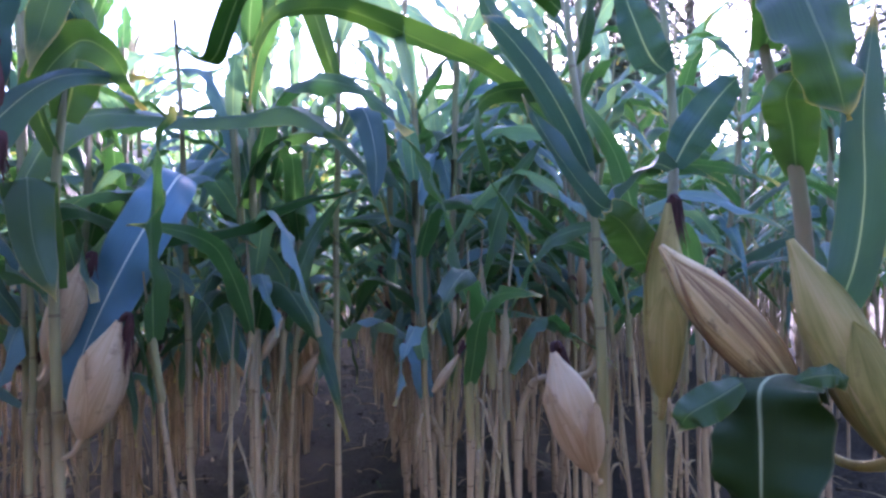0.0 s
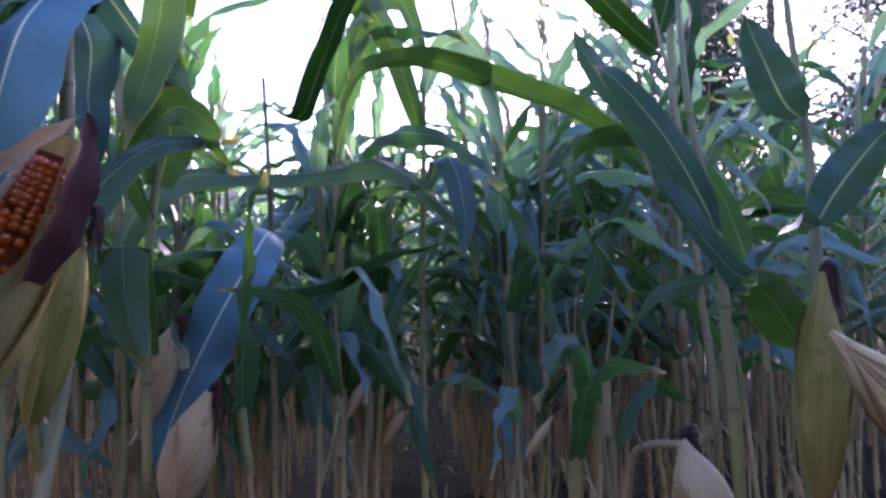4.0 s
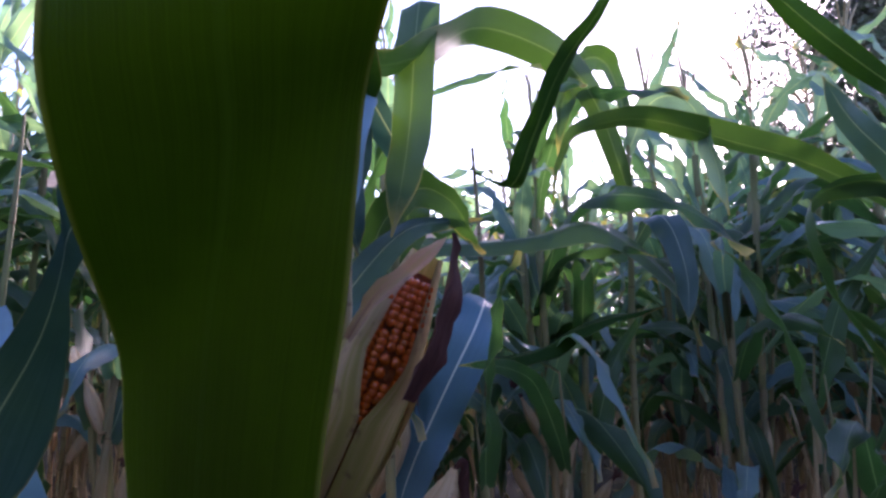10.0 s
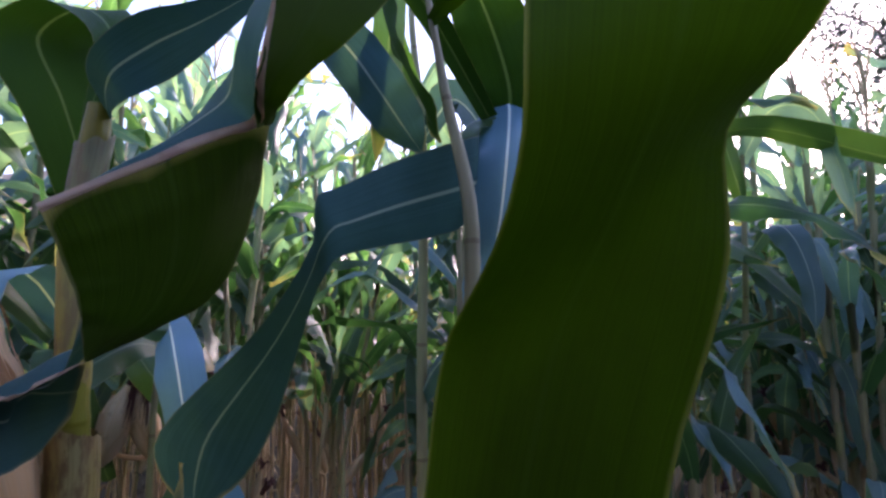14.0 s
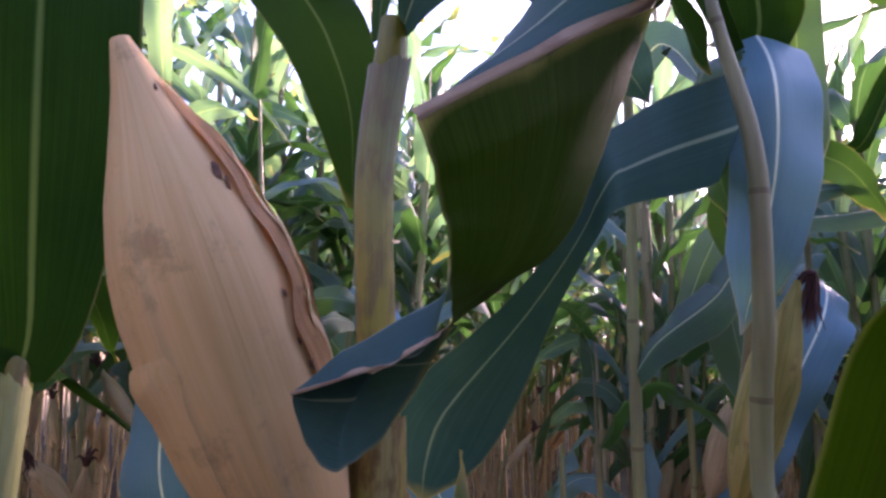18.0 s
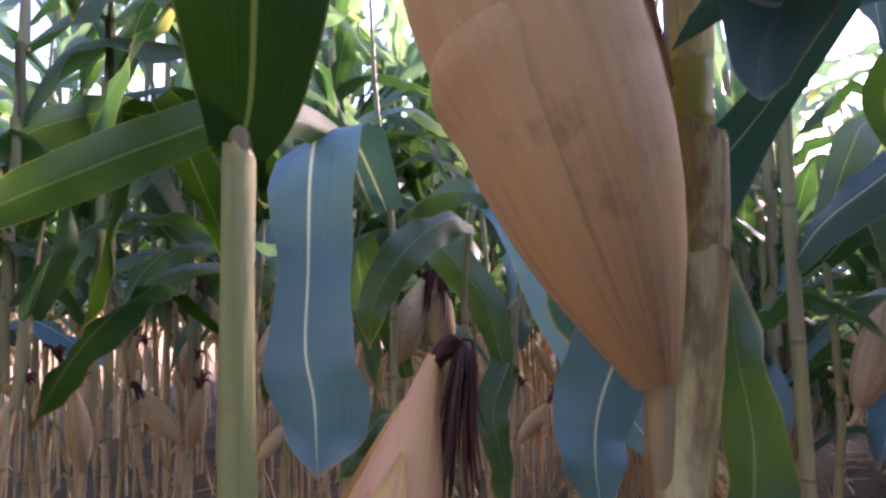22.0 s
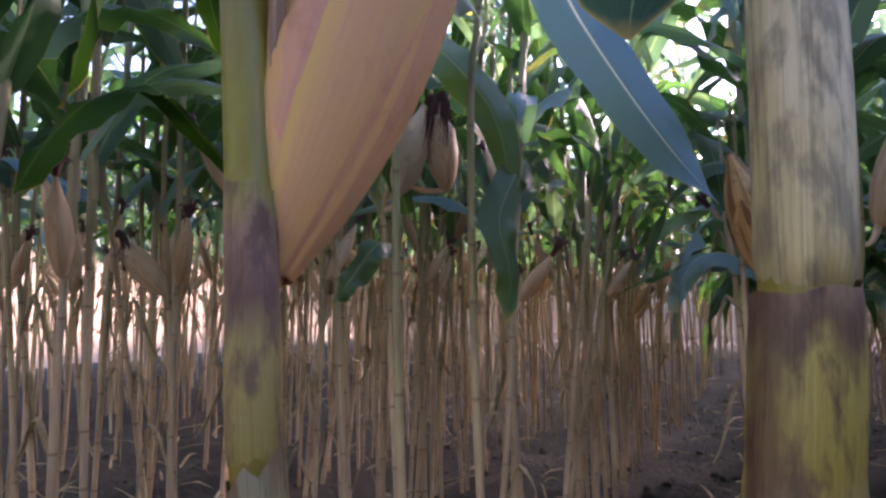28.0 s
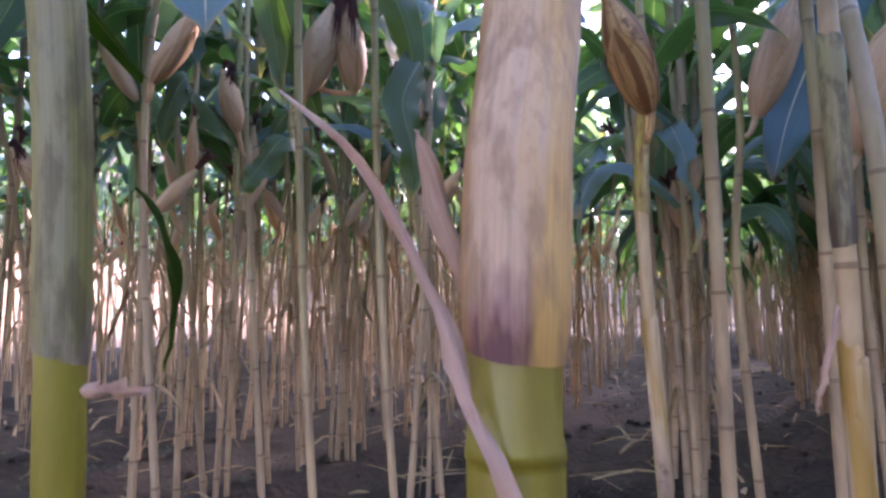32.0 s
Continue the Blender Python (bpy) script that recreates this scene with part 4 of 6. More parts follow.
def cob_ear(root, base, tip, radius, mat, seed, silk, spin, label=""):
    """A husk torn open on the side of the path, with the bared cob in it."""
    m, length = ear_frame(root, base, tip, 0)
    face = m.to_3x3().inverted() @ (Vector((-0.19, 0.08, 0.90)) - Vector(base))
    a_face = math.atan2(face.y, face.x) + radians(spin)
    prof = (0.34, 0.78, 0.96, 1.0, 0.97, 0.90, 0.80, 0.68, 0.52, 0.36)
    pts, uvs = [], []
    for i in range(31):
        u = i / 30
        gap = 0.02 if u < 0.46 else 0.02 + 0.52 * min(1, (u - 0.46) / 0.20)
        for j in range(41):
            a = a_face + gap + (6.2832 - 2 * gap) * j / 40
            lip = 0.07 * (abs(j / 20 - 1) ** 8) * (1 if u > 0.38 else 0)
            k = 1 + lip + 0.03 * math.sin(5 * a) + 0.012 * math.sin(17 * a + 3 * u)
            r = radius * spread(prof, u) * k
            pts.append(Vector((math.cos(a) * r, math.sin(a) * r, u * length)))
            uvs.append((j / 40, u))
    ear = part("ear", Sheet().grid(pts, uvs, 31, 41).mesh("ear", [mat]), root, label, m)
    part("husk", outer_husk(length, radius, a_face + 2.2, 0.8, 1.2).mesh("husk", [mat]), ear)
    part("husk", outer_husk(length, radius, a_face - 1.9, 0.62, 1.3).mesh("husk", [mat]), ear)
    core = [Vector((0, 0, length * 0.2)), Vector((0, 0, length * 0.6)), Vector((0, 0, length * 0.93))]
    cob = part("cob", tube(core, (radius * 0.60, radius * 0.64, radius * 0.36), 20, 16).mesh("cob", [COB]), ear, "cob set with glossy orange kernels")
    grain = bmesh.new()
    bmesh.ops.create_uvsphere(grain, u_segments=8, v_segments=5, radius=1.0)
    for v in grain.verts:
        v.co = Vector((v.co.x, v.co.y, v.co.z * 0.75)) * (1.0 - 0.12 * max(0, v.co.z))
    gm = bpy.data.meshes.new("kernel")
    grain.to_mesh(gm)
    grain.free()
    gm.materials.append(KERNEL)
    gm.polygons.foreach_set("use_smooth", np.full(len(gm.polygons), True))
    rng = random.Random(5)
    for i in range(22):
        u = 0.43 + 0.47 * i / 21
        rr = radius * (0.70 - 0.30 * max(0, (u - 0.62) / 0.3) ** 2)
        for j in range(15):
            off = 6.2832 * (j - 7) / 19
            if abs(off) > 0.95 or rng.random() < 0.05 or (6 < i < 14 and j in (7, 8) and rng.random() < 0.6):
                continue
            a = a_face + off + rng.uniform(-0.03, 0.03)
            n = Vector((math.cos(a), math.sin(a), 0))
            s = rng.uniform(0.9, 1.08)
            bit = new("kernel", gm)
            bit.parent = cob
            bit.matrix_local = Matrix.Translation(n * rr + Vector((0, 0, u * length))) @ n.to_track_quat("Z", "Y").to_matrix().to_4x4() @ Matrix.Diagonal((0.0036 * s, 0.0040 * s, 0.0046 * s, 1))
    for turns, w, mat2, text in (((0.75, 0.80, 0.78, 0.60), 0.030, MAROON, "maroon withered husk flap"), ((-1.0, -0.75, -0.30, 0.35), 0.013, mat, "pale upper margin of the husk")):
        flap = []
        for off, u, r in zip(turns, (0.56, 0.74, 0.92, 1.10) if turns[0] > 0 else (0.66, 0.82, 0.95, 1.08), (1.0, 0.98, 0.80, 0.5)):
            d = Vector((math.cos(a_face + off), math.sin(a_face + off), 0))
            flap.append(d * radius * r + Vector((0, 0, length * u)))
        d = Vector((math.cos(a_face + turns[1]), math.sin(a_face + turns[1]), 0))
        part("husk", blade(flap, w, (-d.y, d.x, 0), 0.5, 0.002, 14, 4, (0.5, 0.9, 1, 0.8, 0.3), (0, 20), 3).mesh("husk", [mat2]), ear, text)
    part("shank", shank(root, m).mesh("shank", [CANE]), root)
    return ear


COB = plain_material("cob_core", (0.20, 0.035, 0.01), (0.34, 0.08, 0.02), 0.6, 90.0, 0.4)
plant_big_ear = hero_plant("corn plant carrying a large buff ear beside the path", [(-0.645, 0.235, 0.000), (-0.648, 0.249, 0.360), (-0.647, 0.272, 0.460), (-0.641, 0.284, 0.550), (-0.639, 0.302, 0.650), (-0.637, 0.315, 0.720), (-0.629, 0.316, 0.810), (-0.625, 0.308, 0.870), (-0.622, 0.300, 0.950), (-0.614, 0.298, 1.000), (-0.611, 0.297, 1.022)], (0.0098, 0.0096, 0.0098, 0.0098, 0.0096, 0.0092, 0.0088, 0.0084, 0.0078, 0.0076, 0.0060), (), CANE_FRESH)
hero_sheath(plant_big_ear, [(-0.648, 0.253, 0.378), (-0.647, 0.263, 0.420), (-0.647, 0.272, 0.460), (-0.644, 0.279, 0.510)], (0.0108, 0.0112, 0.0114, 0.0114), 1, SHEATH_TAN)
hero_sheath(plant_big_ear, [(-0.645, 0.277, 0.495), (-0.644, 0.279, 0.510), (-0.642, 0.281, 0.530), (-0.641, 0.284, 0.552)], (0.0118, 0.0120, 0.0120, 0.0112), 12, SHEATH_OLIVE)
hero_sheath(plant_big_ear, [(-0.646, 0.238, 0.080), (-0.646, 0.241, 0.160), (-0.647, 0.245, 0.260), (-0.648, 0.248, 0.345)], (0.0108, 0.0106, 0.011, 0.0116), 11)
hero_sheath(plant_big_ear, [(-0.641, 0.284, 0.548), (-0.640, 0.289, 0.580), (-0.640, 0.295, 0.610), (-0.639, 0.301, 0.642)], (0.0108, 0.0113, 0.0116, 0.0114), 2, SHEATH_CREAM)
hero_sheath(plant_big_ear, [(-0.637, 0.314, 0.712), (-0.633, 0.315, 0.760), (-0.628, 0.315, 0.820), (-0.626, 0.309, 0.860)], (0.0108, 0.0126, 0.0134, 0.0124), 7, SHEATH_GOLD)
hero_sheath(plant_big_ear, [(-0.625, 0.308, 0.870), (-0.624, 0.304, 0.910), (-0.622, 0.300, 0.950), (-0.613, 0.298, 1.012)], (0.0086, 0.0084, 0.0084, 0.0094), 3, SHEATH_UPPER)
hero_sheath(plant_big_ear, [(-0.638, 0.309, 0.690), (-0.637, 0.307, 0.720), (-0.636, 0.307, 0.760), (-0.634, 0.307, 0.812)], (0.0098, 0.0114, 0.0136, 0.0156), 8, SHEATH_MOTTLED, (-0.001, -0.002))
big_ear(plant_big_ear, (-0.640, 0.300, 0.762), (-0.699, 0.230, 1.001), 0.0365, HUSK_BIG, 3, 0.0, 0, label="pale buff papery husk with rust-brown stains")
# One folded leaf in two materials: shade painted dark below, sky sheen slate above.
leaf_between(plant_big_ear, [(-0.562, 0.245, 0.887), (-0.559, 0.237, 0.909), (-0.558, 0.226, 0.927), (-0.559, 0.215, 0.945)], [(-0.563, 0.248, 0.888), (-0.556, 0.281, 0.901), (-0.542, 0.300, 0.916), (-0.529, 0.305, 0.939), (-0.518, 0.300, 0.964), (-0.508, 0.289, 0.983), (-0.498, 0.277, 0.997)], -0.06, 0.0006, LEAF_SHADED, 5, "green leaf folded over along a pale edge")
leaf_between(plant_big_ear, [(-0.501, 0.268, 0.990), (-0.487, 0.243, 1.000), (-0.479, 0.239, 1.028), (-0.476, 0.241, 1.060), (-0.474, 0.246, 1.085)], [(-0.498, 0.278, 0.994), (-0.482, 0.262, 1.002), (-0.462, 0.269, 1.023), (-0.444, 0.284, 1.052), (-0.427, 0.294, 1.082)], 0.05, 0.001, LEAF_SHADED, 54)
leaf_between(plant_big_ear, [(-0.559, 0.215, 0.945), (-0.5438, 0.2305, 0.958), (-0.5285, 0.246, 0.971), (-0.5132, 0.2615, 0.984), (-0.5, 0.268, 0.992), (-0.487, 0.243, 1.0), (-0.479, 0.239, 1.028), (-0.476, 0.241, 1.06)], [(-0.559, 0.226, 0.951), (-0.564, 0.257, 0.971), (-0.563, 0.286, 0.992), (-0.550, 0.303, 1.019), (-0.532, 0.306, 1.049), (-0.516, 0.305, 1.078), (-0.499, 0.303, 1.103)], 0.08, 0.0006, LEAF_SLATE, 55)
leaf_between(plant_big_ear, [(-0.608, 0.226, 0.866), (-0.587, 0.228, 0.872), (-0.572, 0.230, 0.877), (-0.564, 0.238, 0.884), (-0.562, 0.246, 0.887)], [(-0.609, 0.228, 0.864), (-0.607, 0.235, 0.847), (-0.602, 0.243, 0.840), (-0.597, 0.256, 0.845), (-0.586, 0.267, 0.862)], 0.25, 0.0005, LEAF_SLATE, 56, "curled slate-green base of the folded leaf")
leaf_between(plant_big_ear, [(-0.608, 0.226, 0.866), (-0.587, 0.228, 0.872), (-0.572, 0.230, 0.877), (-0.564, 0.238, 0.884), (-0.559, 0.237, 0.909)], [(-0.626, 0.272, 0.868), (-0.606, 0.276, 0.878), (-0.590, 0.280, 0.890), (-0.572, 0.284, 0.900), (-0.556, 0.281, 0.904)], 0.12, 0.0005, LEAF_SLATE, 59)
# This strip and the next draw the folded leaf's pale margin, not torn sheath.
hero_rag(plant_big_ear, [(-0.559, 0.2144, 0.9454), (-0.5438, 0.2299, 0.9584), (-0.5285, 0.2454, 0.9714), (-0.5132, 0.2609, 0.9844), (-0.5, 0.2674, 0.9924), (-0.487, 0.2424, 1.0004), (-0.479, 0.2384, 1.0284), (-0.476, 0.2404, 1.0604)], 0.0058, (-0.3, -0.4, 0.85), 9)
hero_rag(plant_big_ear, [(-0.608, 0.2255, 0.866), (-0.587, 0.2275, 0.872), (-0.572, 0.2295, 0.877), (-0.564, 0.2375, 0.884), (-0.562, 0.2455, 0.888)], 0.0016, (-0.2, -0.3, 0.9), 10)
leaf_between(plant_big_ear, [(-0.610, 0.296, 1.020), (-0.588, 0.262, 1.032), (-0.567, 0.266, 1.052), (-0.552, 0.284, 1.066), (-0.532, 0.303, 1.082), (-0.508, 0.325, 1.110)], [(-0.606, 0.300, 1.014), (-0.580, 0.276, 1.012), (-0.566, 0.293, 1.030), (-0.546, 0.305, 1.054), (-0.532, 0.314, 1.076), (-0.506, 0.326, 1.106)], 0.10, 0.0008, LEAF_SLATE, 71, "dark teal leaf that leaves the collar sideways")
leaf_between(plant_big_ear, [(-0.622, 0.296, 1.012), (-0.640, 0.318, 1.075), (-0.690, 0.322, 1.110), (-0.728, 0.322, 1.090), (-0.695, 0.326, 1.037), (-0.676, 0.333, 0.993), (-0.665, 0.345, 0.950)], [(-0.618, 0.298, 1.016), (-0.630, 0.340, 1.085), (-0.660, 0.365, 1.120), (-0.680, 0.362, 1.093), (-0.655, 0.350, 1.049), (-0.648, 0.352, 1.005), (-0.660, 0.348, 0.948)], 0.06, 0.0010, LEAF_RICH, 73, "broad dark green leaf hanging beside the collar")
hero_leaf(plant_big_ear, [(-0.635, 0.319, 0.645), (-0.628, 0.339, 0.654), (-0.619, 0.364, 0.685), (-0.615, 0.380, 0.726), (-0.620, 0.384, 0.769), (-0.622, 0.401, 0.818)], 0.032, (-0.997, 0.070, -0.028), 0.3, 0.006, (0, 0), LEAF, 6)
hero_leaf(plant_big_ear, [(-0.636, 0.326, 0.781), (-0.650, 0.352, 0.786), (-0.667, 0.368, 0.769), (-0.678, 0.364, 0.741), (-0.680, 0.361, 0.715), (-0.678, 0.365, 0.687)], 0.046, (0.950, 0.187, -0.251), 0.35, 0.004, (0, 10, 20), LEAF_BLUE, 7)
hero_rag(plant_big_ear, [(-0.638, 0.236, 0.338), (-0.643, 0.2345, 0.353), (-0.652, 0.236, 0.372), (-0.657, 0.240, 0.384), (-0.667, 0.241, 0.404), (-0.679, 0.239, 0.423), (-0.695, 0.237, 0.437)], 0.0042, (-0.779, -0.288, -0.557), 1)
hero_rag(plant_big_ear, [(-0.652, 0.259, 0.380), (-0.656, 0.254, 0.392), (-0.662, 0.253, 0.408), (-0.667, 0.254, 0.421), (-0.671, 0.255, 0.430)], 0.0075, (-0.890, -0.279, -0.360), 2)
hero_rag(plant_big_ear, [(-0.653, 0.256, 0.398), (-0.655, 0.252, 0.402), (-0.653, 0.252, 0.383), (-0.648, 0.256, 0.369)], 0.006, (0.940, 0.299, 0.165), 3)
plant_pink_ear = hero_plant("corn plant with a smooth yellow-green stalk and a pinkish ear", [(-0.757, 0.240, 0.000), (-0.753, 0.234, 0.360), (-0.750, 0.229, 0.450), (-0.752, 0.222, 0.510), (-0.760, 0.228, 0.560), (-0.781, 0.242, 0.680), (-0.781, 0.242, 0.700), (-0.797, 0.257, 0.780), (-0.812, 0.272, 0.860), (-0.825, 0.285, 0.920)], (0.0058, 0.0056, 0.0056, 0.0056, 0.0060, 0.0066, 0.0064, 0.0062, 0.0058, 0.004), (), CANE_FRESH)
hero_sheath(plant_pink_ear, [(-0.752, 0.233, 0.378), (-0.751, 0.231, 0.420), (-0.751, 0.226, 0.470), (-0.754, 0.225, 0.518)], (0.0062, 0.0061, 0.0061, 0.0064), 14, SHEATH_GREY)
hero_sheath(plant_pink_ear, [(-0.753, 0.224, 0.508), (-0.756, 0.225, 0.525), (-0.759, 0.227, 0.550), (-0.763, 0.230, 0.578)], (0.0061, 0.0062, 0.0063, 0.0063), 15, SHEATH_NODE)
hero_sheath(plant_pink_ear, [(-0.781, 0.242, 0.694), (-0.789, 0.249, 0.740), (-0.799, 0.259, 0.790), (-0.815, 0.275, 0.872)], (0.007, 0.0068, 0.0068, 0.0074), 4, SHEATH_FRESH)
hero_ear(plant_pink_ear, (-0.764, 0.237, 0.553), (-0.740, 0.319, 0.767), 0.0255, HUSK_PINK, 8, 0.05, 0, label="pink and yellow striped husk with maroon silk")
hero_leaf(plant_pink_ear, [(-0.812, 0.272, 0.860), (-0.805, 0.272, 0.885), (-0.794, 0.263, 0.928), (-0.781, 0.252, 0.979), (-0.770, 0.243, 1.028), (-0.763, 0.237, 1.092), (-0.780, 0.242, 1.173), (-0.848, 0.264, 1.279)], 0.0902, (-0.599, -0.801, -0.014), 0.2, 0.003, (0, 0), LEAF_RICH, 9, profile=(0.3, 0.55, 0.8, 1.0, 1, 0.95, 0.75, 0.3))
hero_rag(plant_pink_ear, [(-0.764, 0.232, 0.694), (-0.760, 0.232, 0.660), (-0.759, 0.234, 0.627), (-0.760, 0.236, 0.591)], 0.0075, (0.759, 0.649, 0.054), 21)
hero_leaf(plant_pink_ear, [(-0.768, 0.241, 0.550), (-0.761, 0.239, 0.555), (-0.751, 0.242, 0.569), (-0.746, 0.247, 0.583), (-0.740, 0.259, 0.602)], 0.012, (-0.630, -0.590, 0.504), 0.5, 0.001, (0, 0), SHEATH, 70, profile=(0.6, 0.9, 1, 0.8, 0.2), label="pale dry husk flap")
plant_blue_leaf = hero_plant("corn plant whose long bluish leaf arches towards the path", [(-0.592, 0.886, 0.000), (-0.589, 0.876, 0.380), (-0.589, 0.866, 0.837), (-0.586, 0.863, 1.014), (-0.584, 0.848, 1.197), (-0.594, 0.833, 1.347), (-0.591, 0.828, 1.463)], (0.008, 0.0077, 0.0074, 0.0067, 0.0061, 0.0047, 0.0027), ())
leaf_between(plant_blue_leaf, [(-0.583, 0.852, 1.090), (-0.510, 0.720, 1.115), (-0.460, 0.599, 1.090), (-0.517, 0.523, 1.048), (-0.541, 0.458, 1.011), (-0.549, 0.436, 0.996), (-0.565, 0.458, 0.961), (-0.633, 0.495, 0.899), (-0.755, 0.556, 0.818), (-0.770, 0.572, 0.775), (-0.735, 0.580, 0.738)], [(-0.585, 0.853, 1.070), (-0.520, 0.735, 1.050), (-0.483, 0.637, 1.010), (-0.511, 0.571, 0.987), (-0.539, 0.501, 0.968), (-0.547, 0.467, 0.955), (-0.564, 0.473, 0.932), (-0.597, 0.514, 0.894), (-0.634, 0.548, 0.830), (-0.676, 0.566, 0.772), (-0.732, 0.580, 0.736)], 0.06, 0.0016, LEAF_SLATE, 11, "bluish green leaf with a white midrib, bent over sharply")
hero_leaf(plant_blue_leaf, [(-0.584, 0.852, 1.171), (-0.543, 0.870, 1.237), (-0.496, 0.877, 1.173), (-0.492, 0.870, 1.083), (-0.474, 0.868, 0.997)], 0.07, (0.948, -0.036, 0.317), 0.3, 0.006, (0, 20), LEAF_TEAL, 12)
hero_leaf(plant_blue_leaf, [(-0.592, 0.867, 0.823), (-0.559, 0.830, 0.867), (-0.498, 0.805, 0.914), (-0.473, 0.810, 0.946), (-0.405, 0.848, 1.026), (-0.320, 0.924, 1.047)], 0.055, (-0.752, -0.066, 0.656), 0.5, 0.006, (-40, -30, 20), LEAF_TEAL, 13)
hero_leaf(plant_blue_leaf, [(-0.587, 0.845, 1.230), (-0.600, 0.689, 1.340), (-0.574, 0.674, 1.299), (-0.574, 0.674, 1.237), (-0.585, 0.690, 1.170), (-0.605, 0.717, 1.105)], 0.040, (0.965, 0.262, 0.001), 0.3, 0.004, (0, 0, 10), LEAF, 106, profile=(0.5, 0.8, 1, 1, 0.9, 0.2))
hero_leaf(plant_blue_leaf, [(-0.585, 0.848, 1.190), (-0.653, 0.665, 1.263), (-0.614, 0.656, 1.220), (-0.583, 0.666, 1.174), (-0.561, 0.688, 1.137), (-0.544, 0.713, 1.110)], 0.068, (0.758, 0.051, 0.650), 0.3, 0.005, (0, 0, 10), LEAF_SLATE, 107, profile=(0.5, 0.8, 1, 1, 0.85, 0.15))
plant_by_big_leaf = hero_plant("corn plant with an olive dry ear low on its stalk", [(-0.475, 0.720, 0.000), (-0.475, 0.700, 0.450), (-0.476, 0.794, 0.754), (-0.461, 0.768, 0.897), (-0.451, 0.736, 1.142), (-0.447, 0.715, 1.295), (-0.445, 0.712, 1.395)], (0.0084, 0.008, 0.0077, 0.0074, 0.0071, 0.0061, 0.0027), (), CANE_GREEN)
hero_ear(plant_by_big_leaf, (-0.483, 0.746, 0.722), (-0.423, 0.723, 0.928), 0.023, HUSK_GREEN, 14, 0.03, 0, label="olive and straw striped husk")
hero_leaf(plant_by_big_leaf, [(-0.450, 0.737, 1.140), (-0.442, 0.702, 1.177), (-0.457, 0.654, 1.238), (-0.483, 0.624, 1.295), (-0.520, 0.600, 1.358)], 0.085, (-0.960, 0.113, -0.258), 0.3, 0.006, (0, 0), LEAF_RICH, 15, profile=(0.6, 0.95, 1, 0.95, 0.8, 0.5, 0.05))
hero_leaf(plant_by_big_leaf, [(-0.455, 0.735, 1.137), (-0.484, 0.701, 1.141), (-0.499, 0.680, 1.095), (-0.485, 0.684, 1.027), (-0.472, 0.698, 0.973)], 0.06, (0.994, 0.103, -0.032), 0.3, 0.006, (0, 0), LEAF, 16)
plant_open_cob = hero_plant("corn plant with an opened ear that bares orange kernels", [(-0.430, 0.495, 0.000), (-0.430, 0.475, 0.450), (-0.465, 0.561, 0.751), (-0.460, 0.556, 0.896), (-0.460, 0.555, 1.011), (-0.480, 0.554, 1.112), (-0.499, 0.552, 1.227)], (0.0082, 0.008, 0.0077, 0.0074, 0.0067, 0.0047, 0.0027), (), CANE_GREEN)
cob_ear(plant_open_cob, (-0.397, 0.484, 0.770), (-0.311, 0.470, 0.944), 0.0295, HUSK_COB, 17, 0.0, 0, label="half-open buff husk with maroon flap")
leaf_between(plant_open_cob, [(-0.497, 0.552, 1.190), (-0.432, 0.400, 1.150), (-0.384, 0.262, 1.080), (-0.376, 0.222, 0.995), (-0.386, 0.246, 0.942), (-0.432, 0.341, 0.893), (-0.450, 0.374, 0.836), (-0.462, 0.400, 0.770), (-0.452, 0.418, 0.690)], [(-0.491, 0.553, 1.180), (-0.352, 0.372, 1.150), (-0.246, 0.236, 1.085), (-0.276, 0.247, 1.005), (-0.301, 0.293, 0.980), (-0.305, 0.290, 0.923), (-0.323, 0.313, 0.857), (-0.352, 0.345, 0.770), (-0.450, 0.420, 0.688)], 0.04, 0.0012, LEAF_SHADED, 19, "broad green hanging leaf, shade put into its colour")
plant_arching = hero_plant("corn plant with long arching leaves and a pale ear", [(-0.463, 1.015, 0.000), (-0.465, 1.005, 0.380), (-0.465, 0.995, 0.587), (-0.467, 0.990, 0.801), (-0.456, 0.984, 0.975), (-0.428, 0.985, 1.146), (-0.416, 0.990, 1.263)], (0.008, 0.0077, 0.0074, 0.0071, 0.0061, 0.0047, 0.0027), ())
hero_ear(plant_arching, (-0.426, 0.979, 0.557), (-0.367, 0.945, 0.719), 0.033, HUSK, 21, 0.06, 0, label="pale buff husk with brown silk")
hero_leaf(plant_arching, [(-0.551, 1.040, 0.872), (-0.508, 1.079, 0.989), (-0.469, 1.154, 1.046), (-0.355, 1.206, 1.055), (-0.237, 1.236, 1.069), (-0.155, 1.256, 1.089), (-0.061, 1.283, 1.034), (0.012, 1.293, 0.949), (0.038, 1.302, 0.864)], 0.075, (-0.120, -0.179, 0.976), 0.35, 0.006, (-60, -50, -55, -40, -20), LEAF, 22, profile=(0.5, 0.8, 0.9, 1, 1, 0.8, 0.5, 0.05))
hero_leaf(plant_arching, [(-0.551, 1.043, 0.838), (-0.492, 1.090, 0.888), (-0.391, 1.196, 0.850), (-0.270, 1.247, 0.858), (-0.158, 1.274, 0.908), (-0.020, 1.294, 0.939)], 0.06, (-0.236, -0.014, 0.972), 0.4, 0.004, (-40, -50, -40), LEAF_RICH, 23)
